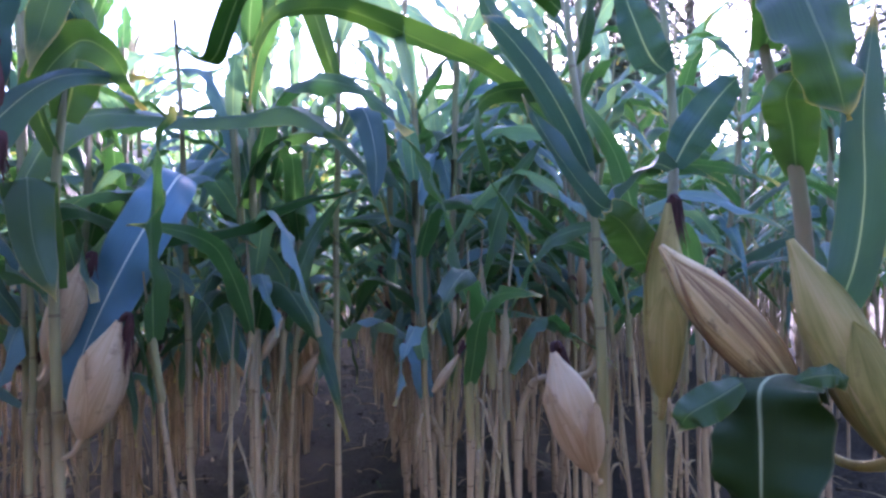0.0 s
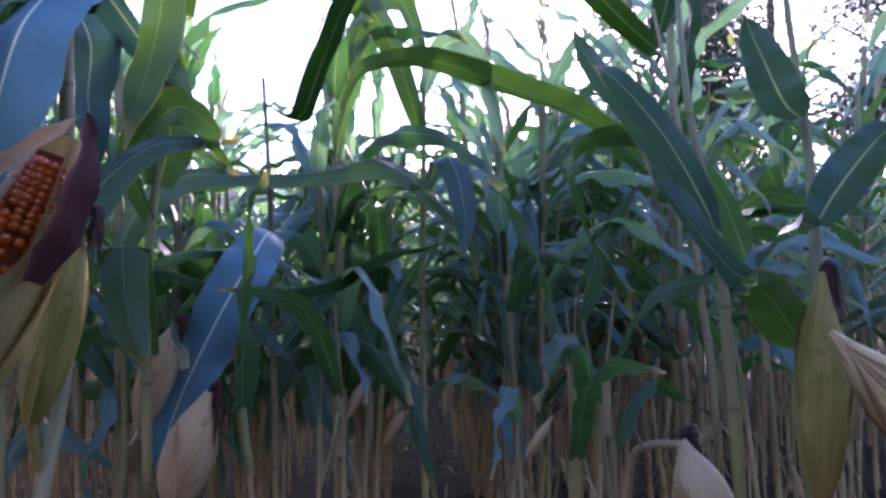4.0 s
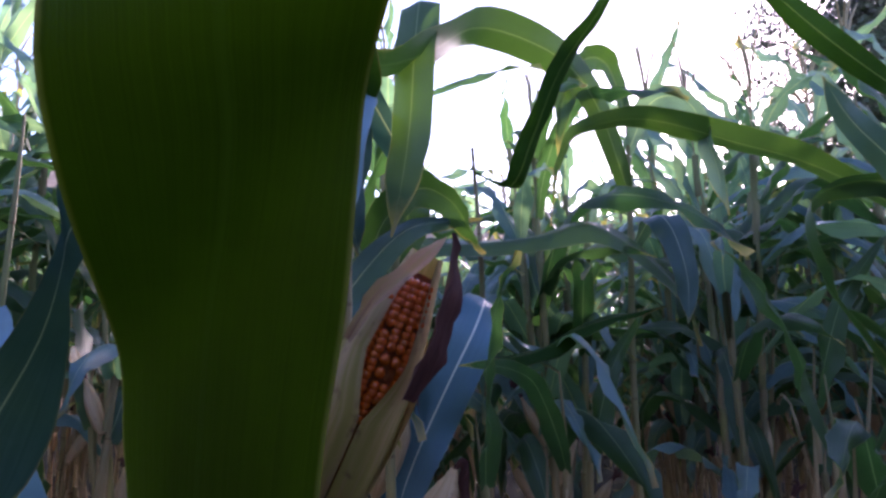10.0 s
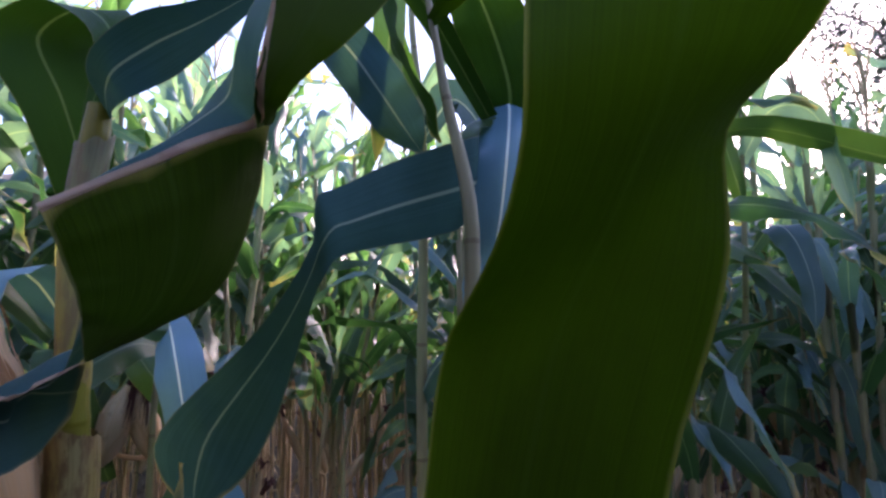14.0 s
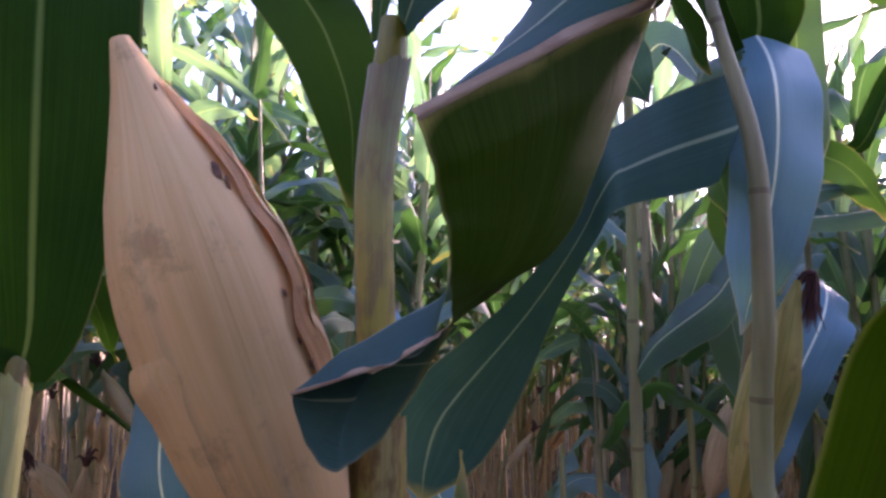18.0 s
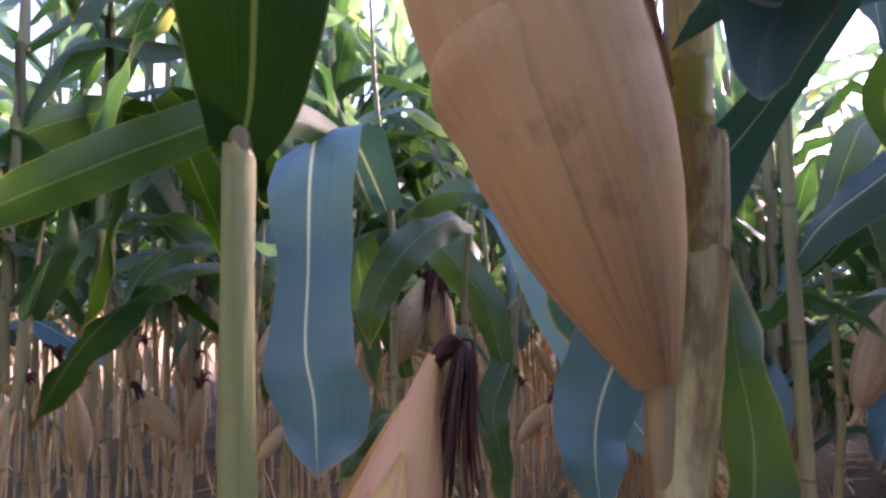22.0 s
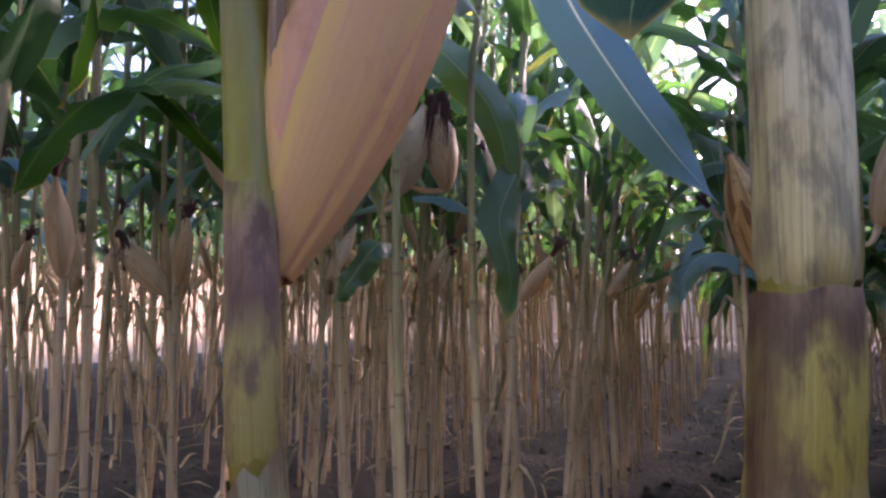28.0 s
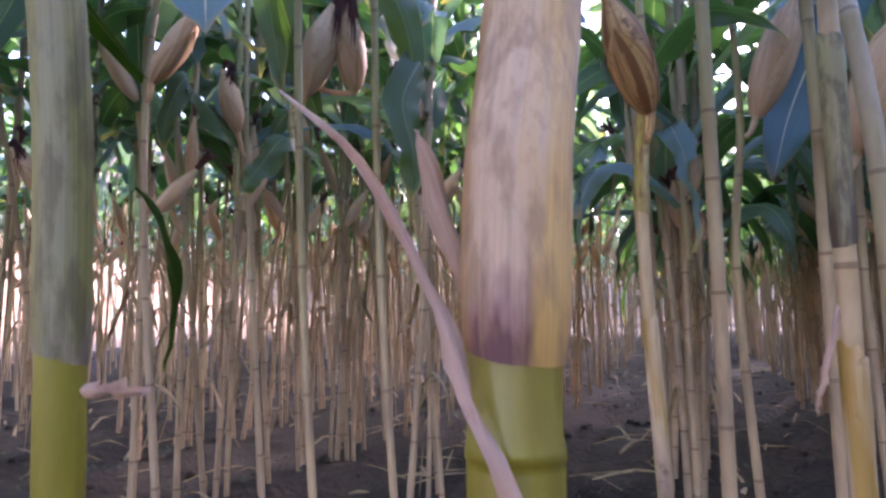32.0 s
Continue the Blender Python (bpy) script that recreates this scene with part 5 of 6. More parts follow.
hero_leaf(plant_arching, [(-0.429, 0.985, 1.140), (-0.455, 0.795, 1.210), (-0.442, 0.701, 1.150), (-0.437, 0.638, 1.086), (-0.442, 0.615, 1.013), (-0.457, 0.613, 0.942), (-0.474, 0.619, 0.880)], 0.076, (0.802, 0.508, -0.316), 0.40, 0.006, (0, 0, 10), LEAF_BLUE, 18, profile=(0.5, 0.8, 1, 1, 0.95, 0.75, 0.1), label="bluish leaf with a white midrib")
hero_leaf(plant_arching, [(-0.460, 0.985, 0.951), (-0.478, 0.966, 1.033), (-0.412, 0.923, 1.092), (-0.361, 0.894, 1.073), (-0.332, 0.880, 1.030), (-0.314, 0.878, 0.994)], 0.055, (0.586, -0.072, 0.807), 0.35, 0.004, (-30, -40, -20), LEAF, 25)
hero_leaf(plant_arching, [(-0.465, 0.991, 0.761), (-0.485, 0.971, 0.878), (-0.483, 0.949, 0.914), (-0.466, 0.929, 0.822), (-0.433, 0.915, 0.748)], 0.07, (0.915, 0.402, 0.004), 0.3, 0.005, (0, 0), LEAF, 26)
hero_leaf(plant_arching, [(-0.448, 0.982, 0.999), (-0.432, 0.977, 1.070), (-0.428, 0.975, 1.134), (-0.432, 0.974, 1.221)], 0.07, (-0.938, -0.345, -0.009), 0.3, 0.006, (0, 0), LEAF, 27, profile=(0.5, 1, 1, 0.9, 0.6, 0.1))
plant_wavy_leaf = hero_plant("corn plant with a ruffled bluish leaf hanging down", [(-0.340, 1.341, 0.000), (-0.357, 1.331, 0.380), (-0.357, 1.321, 0.616), (-0.358, 1.299, 0.827), (-0.357, 1.278, 1.037), (-0.366, 1.266, 1.251)], (0.0074, 0.007, 0.0066, 0.0057, 0.0049, 0.0033), ())
hero_leaf(plant_wavy_leaf, [(-0.356, 1.285, 0.963), (-0.345, 1.187, 0.946), (-0.359, 1.131, 0.897), (-0.394, 1.108, 0.825), (-0.441, 1.107, 0.730), (-0.478, 1.115, 0.643), (-0.501, 1.124, 0.555)], 0.086, (0.869, 0.186, -0.457), 0.12, 0.013, (0, 0, 10, 0), LEAF_BLUE, 24, profile=(0.6, 0.9, 1, 1, 0.95, 0.8, 0.4), label="wavy bluish leaf with torn edges")
plant_long_arch = hero_plant("tall corn plant with a long arching leaf tip", [(0.300, 1.290, 0.000), (0.300, 1.270, 0.500), (0.415, 1.171, 0.588), (0.410, 1.166, 0.835), (0.387, 1.173, 1.128), (0.353, 1.183, 1.350)], (0.008, 0.0077, 0.0074, 0.0067, 0.0047, 0.0027), ())
hero_leaf(plant_long_arch, [(0.489, 1.316, 0.998), (0.372, 1.303, 1.107), (0.237, 1.273, 1.180), (0.107, 1.247, 1.221), (-0.050, 1.219, 1.267), (-0.163, 1.199, 1.247), (-0.208, 1.195, 1.184), (-0.223, 1.205, 1.080)], 0.066, (-0.150, 0.341, -0.928), 0.35, 0.004, (-50, -45, -30, -20, -10), LEAF, 28, profile=(0.4, 0.75, 1, 0.95, 0.6, 0.3, 0.05))
hero_leaf(plant_long_arch, [(0.489, 1.316, 0.998), (0.374, 1.280, 1.134), (0.241, 1.229, 1.124), (0.190, 1.204, 1.059), (0.212, 1.195, 0.959), (0.269, 1.206, 0.862), (0.316, 1.216, 0.775)], 0.06, (0.955, -0.276, -0.110), 0.3, 0.005, (0, 0), LEAF, 29)
hero_leaf(plant_long_arch, [(0.410, 1.164, 0.932), (0.347, 1.101, 1.015), (0.265, 1.042, 1.105), (0.187, 1.002, 1.173), (0.145, 0.978, 1.232)], 0.05, (-0.757, 0.406, -0.513), 0.4, 0.006, (0, 0), LEAF_TEAL, 30)
plant_tall_right = hero_plant("corn plant with blue-green leaves and a dry olive ear", [(0.297, 0.686, 0.000), (0.278, 0.676, 0.380), (0.278, 0.666, 0.640), (0.316, 0.705, 0.828), (0.345, 0.747, 0.972), (0.341, 0.764, 1.143), (0.344, 0.781, 1.278)], (0.008, 0.0077, 0.0074, 0.0067, 0.0057, 0.004, 0.0027), ())
hero_ear(plant_tall_right, (0.271, 0.646, 0.650), (0.267, 0.622, 0.855), 0.022, HUSK_GREEN, 31, 0.03, 0, label="olive and brown dry husk")
hero_leaf(plant_tall_right, [(0.325, 0.712, 0.902), (0.279, 0.679, 0.903), (0.230, 0.648, 0.866), (0.198, 0.633, 0.852), (0.152, 0.640, 0.910), (0.121, 0.653, 0.972)], 0.036, (-0.497, 0.303, -0.813), 0.35, 0.006, (-30, -20, 0), LEAF_TEAL, 32)
hero_leaf(plant_tall_right, [(0.325, 0.712, 0.906), (0.333, 0.689, 0.938), (0.354, 0.665, 0.978), (0.366, 0.642, 0.998)], 0.05, (-0.724, 0.282, 0.629), 0.3, 0.006, (0, 0), LEAF_TEAL, 33)
hero_leaf(plant_tall_right, [(0.291, 0.680, 0.782), (0.253, 0.645, 0.800), (0.212, 0.611, 0.833), (0.182, 0.596, 0.845)], 0.05, (-0.665, 0.366, -0.651), 0.5, 0.006, (0, 0), LEAF, 34)
hero_leaf(plant_tall_right, [(0.338, 0.747, 1.028), (0.298, 0.713, 1.036), (0.269, 0.697, 1.075), (0.245, 0.690, 1.123)], 0.05, (-0.783, 0.527, -0.331), 0.3, 0.006, (0, 0), LEAF_TEAL, 35)
plant_dry_ears = hero_plant("corn plant with two large dried-out ears and a folded leaf", [(0.302, 0.479, 0.000), (0.298, 0.469, 0.380), (0.298, 0.459, 0.654), (0.295, 0.457, 0.742), (0.285, 0.456, 0.861), (0.266, 0.467, 0.966), (0.254, 0.477, 1.053)], (0.0077, 0.0074, 0.0071, 0.0067, 0.0061, 0.004, 0.0027), ())
hero_ear(plant_dry_ears, (0.269, 0.443, 0.693), (0.204, 0.522, 0.809), 0.0225, HUSK_DRY, 36, 0.0, 0, label="shrivelled brown-streaked husk")
hero_ear(plant_dry_ears, (0.311, 0.396, 0.658), (0.265, 0.440, 0.812), 0.022, HUSK_GREEN, 37, 0.0, 0, label="straw and olive husk")
hero_leaf(plant_dry_ears, [(0.297, 0.458, 0.685), (0.253, 0.425, 0.713), (0.208, 0.397, 0.713), (0.201, 0.389, 0.676), (0.197, 0.385, 0.627), (0.199, 0.397, 0.568)], 0.082, (0.809, -0.588, -0.025), 0.3, 0.01, (0, 0, 0), LEAF_DEEP, 38, profile=(0.3, 0.5, 0.85, 1, 0.95, 0.8, 0.3), label="folded green leaf with a white midrib")
hero_leaf(plant_dry_ears, [(0.192, 0.394, 0.716), (0.165, 0.384, 0.708), (0.146, 0.382, 0.700), (0.142, 0.388, 0.688)], 0.026, (0.522, -0.465, -0.715), 0.3, 0.003, (0, 0), LEAF, 57)
hero_leaf(plant_dry_ears, [(0.239, 0.407, 0.712), (0.247, 0.390, 0.719), (0.256, 0.383, 0.719), (0.261, 0.383, 0.708)], 0.018, (0.470, -0.266, 0.842), 0.3, 0.002, (0, 0), LEAF, 58)
hero_leaf(plant_dry_ears, [(0.285, 0.456, 0.861), (0.267, 0.438, 0.896), (0.256, 0.429, 0.919), (0.261, 0.418, 0.936)], 0.04, (-0.804, 0.571, 0.168), 0.4, 0.006, (0, 0), LEAF, 39)
hero_leaf(plant_dry_ears, [(0.266, 0.467, 0.966), (0.253, 0.418, 0.997), (0.243, 0.380, 0.949), (0.246, 0.370, 0.916), (0.253, 0.369, 0.887)], 0.055, (0.629, -0.692, 0.355), 0.3, 0.006, (0, 0), LEAF, 40)
hero_leaf(plant_dry_ears, [(0.296, 0.458, 0.725), (0.293, 0.416, 0.778), (0.288, 0.395, 0.836), (0.280, 0.385, 0.903), (0.296, 0.391, 0.972)], 0.035, (-0.735, 0.672, 0.095), 0.3, 0.006, (0, 0), LEAF_TEAL, 41)
plant_hanging_ear = hero_plant("slender corn plant with a plump buff ear", [(0.241, 0.762, 0.000), (0.244, 0.752, 0.380), (0.244, 0.742, 0.640), (0.243, 0.750, 0.761), (0.241, 0.757, 0.880), (0.220, 0.767, 1.043), (0.220, 0.784, 1.180)], (0.0071, 0.0067, 0.0064, 0.0061, 0.0054, 0.004, 0.0027), ())
hero_ear(plant_hanging_ear, (0.219, 0.718, 0.551), (0.171, 0.713, 0.691), 0.029, HUSK, 42, 0.03, 0, label="buff husk with a dark silk tuft")
hero_leaf(plant_hanging_ear, [(0.241, 0.757, 0.900), (0.212, 0.730, 0.936), (0.160, 0.697, 0.998), (0.111, 0.684, 1.048), (0.086, 0.687, 1.067)], 0.034, (-0.753, 0.412, -0.512), 0.4, 0.004, (0, 0), LEAF_TEAL, 43)
plant_broad_leaf = hero_plant("corn plant with a broad powder-blue leaf hanging in front", [(-1.023, 0.778, 0.000), (-1.041, 0.768, 0.380), (-1.041, 0.758, 0.722), (-1.031, 0.748, 0.863), (-1.039, 0.725, 1.039), (-1.037, 0.710, 1.186)], (0.0052, 0.005, 0.0047, 0.0045, 0.0036, 0.0018), ())
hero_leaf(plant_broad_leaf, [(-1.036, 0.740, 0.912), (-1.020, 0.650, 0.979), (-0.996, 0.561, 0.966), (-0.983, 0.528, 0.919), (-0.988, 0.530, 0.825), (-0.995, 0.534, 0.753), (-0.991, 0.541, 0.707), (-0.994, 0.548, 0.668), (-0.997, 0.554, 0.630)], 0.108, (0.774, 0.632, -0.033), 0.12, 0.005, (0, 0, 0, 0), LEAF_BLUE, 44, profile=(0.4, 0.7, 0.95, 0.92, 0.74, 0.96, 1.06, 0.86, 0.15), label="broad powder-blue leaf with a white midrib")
hero_leaf(plant_broad_leaf, [(-1.035, 0.750, 0.828), (-0.984, 0.712, 0.902), (-0.929, 0.706, 0.921), (-0.890, 0.728, 0.914), (-0.876, 0.759, 0.905)], 0.04, (-0.077, -0.284, 0.956), 0.4, 0.006, (-40, -20), LEAF, 45)
hero_leaf(plant_broad_leaf, [(-1.031, 0.702, 0.904), (-0.986, 0.572, 0.958), (-0.969, 0.445, 0.949), (-0.995, 0.377, 0.916), (-1.036, 0.334, 0.887), (-1.083, 0.310, 0.866), (-1.143, 0.292, 0.838)], 0.042, (-0.050, 0.516, -0.855), 0.3, 0.005, (-30, -25, -20, -10, 0), LEAF, 72, profile=(0.4, 0.7, 0.9, 1, 1, 0.8, 0.2))
plant_blue_hanging = hero_plant("corn plant with a bluish leaf that hangs towards the soil", [(-0.956, 0.853, 0.000), (-0.976, 0.843, 0.380), (-0.976, 0.833, 0.779), (-0.960, 0.827, 0.919), (-0.942, 0.820, 1.073), (-0.928, 0.813, 1.206)], (0.0052, 0.005, 0.0045, 0.0043, 0.0036, 0.0018), ())
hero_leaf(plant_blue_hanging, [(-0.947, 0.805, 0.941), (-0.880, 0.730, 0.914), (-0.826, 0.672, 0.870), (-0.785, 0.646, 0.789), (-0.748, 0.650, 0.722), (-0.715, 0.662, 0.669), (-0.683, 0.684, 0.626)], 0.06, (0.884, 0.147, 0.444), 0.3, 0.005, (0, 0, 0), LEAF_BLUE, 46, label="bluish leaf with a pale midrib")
hero_leaf(plant_blue_hanging, [(-0.949, 0.809, 0.892), (-0.947, 0.741, 0.895), (-0.965, 0.667, 0.853), (-0.988, 0.638, 0.796), (-0.996, 0.639, 0.744)], 0.05, (0.481, 0.501, -0.719), 0.3, 0.006, (0, 0), LEAF, 47)
plant_twin_ears = hero_plant("corn plant bearing two buff ears side by side", [(-1.141, 0.958, 0.000), (-1.161, 0.948, 0.380), (-1.161, 0.938, 0.595), (-1.155, 0.928, 0.723), (-1.027, 0.984, 0.939), (-1.022, 0.975, 1.059)], (0.0052, 0.005, 0.0047, 0.0045, 0.0036, 0.0018), ())
hero_ear(plant_twin_ears, (-1.134, 0.918, 0.707), (-1.083, 0.909, 0.834), 0.025, HUSK, 48, 0.05, 0, label="buff husk with near-black silk")
hero_ear(plant_twin_ears, (-1.074, 0.959, 0.716), (-1.068, 0.916, 0.838), 0.022, HUSK, 49, 0.05, 0, label="buff husk with near-black silk")
plant_far_ear = hero_plant("corn plant with an upright yellowish ear and near-black silk", [(-1.312, 0.833, 0.000), (-1.338, 0.823, 0.380), (-1.338, 0.813, 0.540), (-1.325, 0.802, 0.709), (-1.309, 0.805, 0.859), (-1.302, 0.805, 1.011)], (0.0056, 0.0054, 0.0052, 0.0049, 0.004, 0.002), ())
hero_ear(plant_far_ear, (-1.302, 0.790, 0.710), (-1.220, 0.796, 0.806), 0.018, HUSK, 80, 0.02, 0, label="yellowish buff husk with near-black silk")
hero_leaf(plant_far_ear, [(-1.305, 0.803, 0.930), (-1.285, 0.740, 1.020), (-1.300, 0.556, 1.035), (-1.292, 0.550, 0.973), (-1.295, 0.542, 0.905), (-1.313, 0.539, 0.834), (-1.343, 0.541, 0.764)], 0.066, (0.657, 0.751, 0.062), 0.3, 0.005, (0, 0, 10, -10), LEAF_RICH, 103, profile=(0.4, 0.7, 0.95, 1, 1, 0.85, 0.15))
hero_leaf(plant_far_ear, [(-1.304, 0.803, 0.960), (-1.250, 0.740, 1.030), (-1.255, 0.571, 1.048), (-1.236, 0.593, 0.997), (-1.224, 0.617, 0.939), (-1.227, 0.647, 0.890), (-1.238, 0.678, 0.838)], 0.062, (0.641, 0.644, 0.417), 0.3, 0.006, (0, 0, -15, 10), LEAF_RICH, 104, profile=(0.4, 0.7, 0.95, 1, 0.95, 0.8, 0.15))
hero_leaf(plant_far_ear, [(-1.325, 0.802, 0.720), (-1.356, 0.685, 0.825), (-1.343, 0.622, 0.814), (-1.340, 0.563, 0.775), (-1.363, 0.531, 0.719), (-1.392, 0.518, 0.661)], 0.066, (0.395, 0.629, -0.670), 0.35, 0.006, (0, 10, -10), LEAF_RICH, 105, profile=(0.5, 0.8, 1, 1, 0.8, 0.1))
plant_small_ear = hero_plant("corn plant with a slim ear tipped by dark silk", [(-1.298, 1.042, 0.000), (-1.318, 1.032, 0.380), (-1.318, 1.022, 0.524), (-1.314, 1.007, 0.698), (-1.306, 1.000, 0.915), (-1.298, 0.997, 1.096)], (0.0056, 0.0054, 0.0052, 0.0049, 0.004, 0.002), ())
hero_ear(plant_small_ear, (-1.314, 0.986, 0.689), (-1.317, 0.952, 0.788), 0.018, HUSK, 81, 0.02, 0, label="slim buff husk with dark silk")
hero_leaf(plant_small_ear, [(-1.315, 1.009, 0.669), (-1.320, 0.961, 0.690), (-1.332, 0.906, 0.735), (-1.334, 0.882, 0.748), (-1.347, 0.861, 0.682), (-1.353, 0.863, 0.631)], 0.05, (0.423, 0.630, -0.652), 0.3, 0.006, (-30, 0), LEAF, 82)
plant_left_dry = hero_plant("corn plant with a small withered ear low down", [(-1.565, 0.920, 0.000), (-1.593, 0.910, 0.380), (-1.593, 0.900, 0.566), (-1.593, 0.882, 0.755), (-1.582, 0.876, 0.987), (-1.572, 0.873, 1.193)], (0.0052, 0.005, 0.0047, 0.0045, 0.0036, 0.0018), ())
hero_ear(plant_left_dry, (-1.576, 0.875, 0.566), (-1.625, 0.818, 0.661), 0.021, HUSK, 50, 0.03, 0, label="withered buff husk")
hero_leaf(plant_left_dry, [(-1.256, 0.722, 0.547), (-1.233, 0.723, 0.524), (-1.213, 0.730, 0.468), (-1.205, 0.738, 0.419), (-1.215, 0.740, 0.357), (-1.228, 0.744, 0.316)], 0.022, (0.720, 0.693, 0.043), 0.7, 0.003, (0, 60, 20, 80), LEAF_SHADED, 83, profile=(0.2, 0.35, 0.7, 1, 0.4, 0.5, 0.1), label="shrivelled dark leaf scrap")
plant_end_right = hero_plant("corn plant with a plump pale ear near the path end", [(-0.536, 1.138, 0.000), (-0.556, 1.118, 0.412), (-0.541, 1.102, 0.638), (-0.545, 1.093, 0.824), (-0.547, 1.087, 0.990)], (0.0064, 0.0061, 0.0058, 0.0051, 0.0041, 0.002), ())
hero_ear(plant_end_right, (-0.520, 1.101, 0.643), (-0.462, 1.089, 0.806), 0.026, HUSK, 51, 0.02, 0, label="plump pale husk")
plant_end_stalk = hero_plant("bare dry corn stalk close to the path", [(-0.524, 0.601, 0.000), (-0.526, 0.581, 0.487), (-0.525, 0.583, 0.580), (-0.525, 0.583, 0.695)], (0.0066, 0.0066, 0.0063, 0.006, 0.0052, 0.0023), ())
hero_sheath(plant_end_stalk, [(-0.526, 0.583, 0.420), (-0.526, 0.582, 0.460), (-0.526, 0.581, 0.500), (-0.525, 0.583, 0.560)], (0.0074, 0.0074, 0.0074, 0.0078), 31, SHEATH_DULL)
hero_sheath(plant_end_stalk, [(-0.525, 0.593, 0.180), (-0.525, 0.591, 0.240), (-0.526, 0.588, 0.300), (-0.526, 0.586, 0.370)], (0.0076, 0.0076, 0.0076, 0.008), 32)
hero_rag(plant_end_stalk, [(-0.526, 0.584, 0.400), (-0.542, 0.575, 0.351), (-0.547, 0.572, 0.332), (-0.549, 0.573, 0.318)], 0.005, (0.954, -0.176, -0.242), 33)
plant_end_cane = hero_plant("straw-dry corn stalk with a withered ear", [(-0.638, 0.764, 0.000), (-0.654, 0.754, 0.380), (-0.654, 0.744, 0.513), (-0.647, 0.739, 0.592), (-0.650, 0.743, 0.763)], (0.0064, 0.0061, 0.0058, 0.0056, 0.0046, 0.002), ())
hero_sheath(plant_end_cane, [(-0.646, 0.759, 0.200), (-0.649, 0.757, 0.260), (-0.651, 0.756, 0.320), (-0.654, 0.753, 0.390)], (0.0072, 0.0072, 0.0072, 0.0076), 34)
hero_sheath(plant_end_cane, [(-0.654, 0.747, 0.470), (-0.653, 0.744, 0.520), (-0.649, 0.741, 0.570), (-0.648, 0.740, 0.630)], (0.0068, 0.0068, 0.0068, 0.0072), 35, SHEATH_GOLD)
hero_ear(plant_end_cane, (-0.643, 0.733, 0.563), (-0.674, 0.689, 0.668), 0.02, HUSK_DRY, 52, 0.0, 0, label="withered brown husk")
plant_left_grey = hero_plant("corn plant with a limp grey-green leaf reaching sideways", [(-1.777, 0.779, 0.000), (-1.802, 0.759, 0.420), (-1.797, 0.731, 0.715), (-1.796, 0.707, 0.961), (-1.786, 0.697, 1.211), (-1.770, 0.696, 1.416)], (0.0052, 0.005, 0.0047, 0.0044, 0.0033, 0.0022), ())
hero_leaf(plant_left_grey, [(-1.801, 0.726, 0.744), (-1.780, 0.699, 0.781), (-1.716, 0.700, 0.782), (-1.640, 0.722, 0.744), (-1.565, 0.757, 0.689)], 0.065, (0.217, 0.213, 0.953), 0.3, 0.006, (-30, -30, -10), LEAF_BLUE, 60)
hero_leaf(plant_left_grey, [(-1.793, 0.713, 0.911), (-1.679, 0.685, 1.007), (-1.565, 0.686, 1.053), (-1.486, 0.707, 1.036), (-1.437, 0.743, 0.950), (-1.403, 0.771, 0.856)], 0.08, (0.530, 0.255, 0.809), 0.3, 0.008, (-20, 0, 20), LEAF, 61)
hero_leaf(plant_left_grey, [(-1.785, 0.708, 1.010), (-1.689, 0.619, 1.044), (-1.540, 0.585, 1.054), (-1.409, 0.598, 1.063), (-1.299, 0.624, 1.056)], 0.08, (-0.100, -0.715, 0.692), 0.3, 0.006, (-40, -40), LEAF, 62)
hero_leaf(plant_twin_ears, [(-1.055, 0.966, 0.916), (-1.087, 0.882, 0.939), (-1.018, 0.854, 0.873), (-0.966, 0.864, 0.805), (-0.944, 0.870, 0.735), (-0.941, 0.879, 0.655)], 0.06, (0.858, 0.170, 0.485), 0.4, 0.006, (-30, -20, 0), LEAF, 63)
hero_leaf(plant_twin_ears, [(-1.126, 0.933, 0.680), (-1.130, 0.877, 0.778), (-1.139, 0.817, 0.890), (-1.119, 0.817, 0.760), (-1.110, 0.831, 0.662)], 0.05, (-0.433, 0.183, -0.882), 0.4, 0.006, (0, 0), LEAF, 64)
hero_leaf(plant_twin_ears, [(-1.129, 0.937, 0.621), (-1.134, 0.867, 0.630), (-1.160, 0.837, 0.581), (-1.180, 0.820, 0.542)], 0.045, (0.621, 0.506, -0.598), 0.4, 0.006, (0, 0), LEAF, 65)
hero_leaf(plant_blue_hanging, [(-0.980, 0.893, 0.661), (-0.936, 0.887, 0.716), (-0.944, 0.845, 0.650), (-0.931, 0.847, 0.578), (-0.940, 0.849, 0.516)], 0.05, (0.918, 0.390, -0.076), 0.3, 0.006, (0, 0), LEAF, 66)
hero_leaf(plant_arching, [(-0.418, 0.990, 1.250), (-0.397, 0.934, 1.309), (-0.393, 0.897, 1.357), (-0.396, 0.867, 1.277), (-0.398, 0.841, 1.168), (-0.401, 0.802, 1.078), (-0.411, 0.780, 1.008)], 0.058, (0.946, 0.303, -0.112), 0.2, 0.004, (0, 0, 0), LEAF, 90, profile=(0.5, 0.8, 1, 1, 0.95, 0.8, 0.1))
hero_leaf(plant_wavy_leaf, [(-0.364, 1.268, 1.200), (-0.292, 1.207, 1.157), (-0.247, 1.170, 1.237), (-0.200, 1.132, 1.332), (-0.136, 1.097, 1.411), (-0.093, 1.082, 1.479)], 0.046, (-0.862, -0.204, 0.464), 0.3, 0.004, (0, 0, 0), LEAF_RICH, 91)
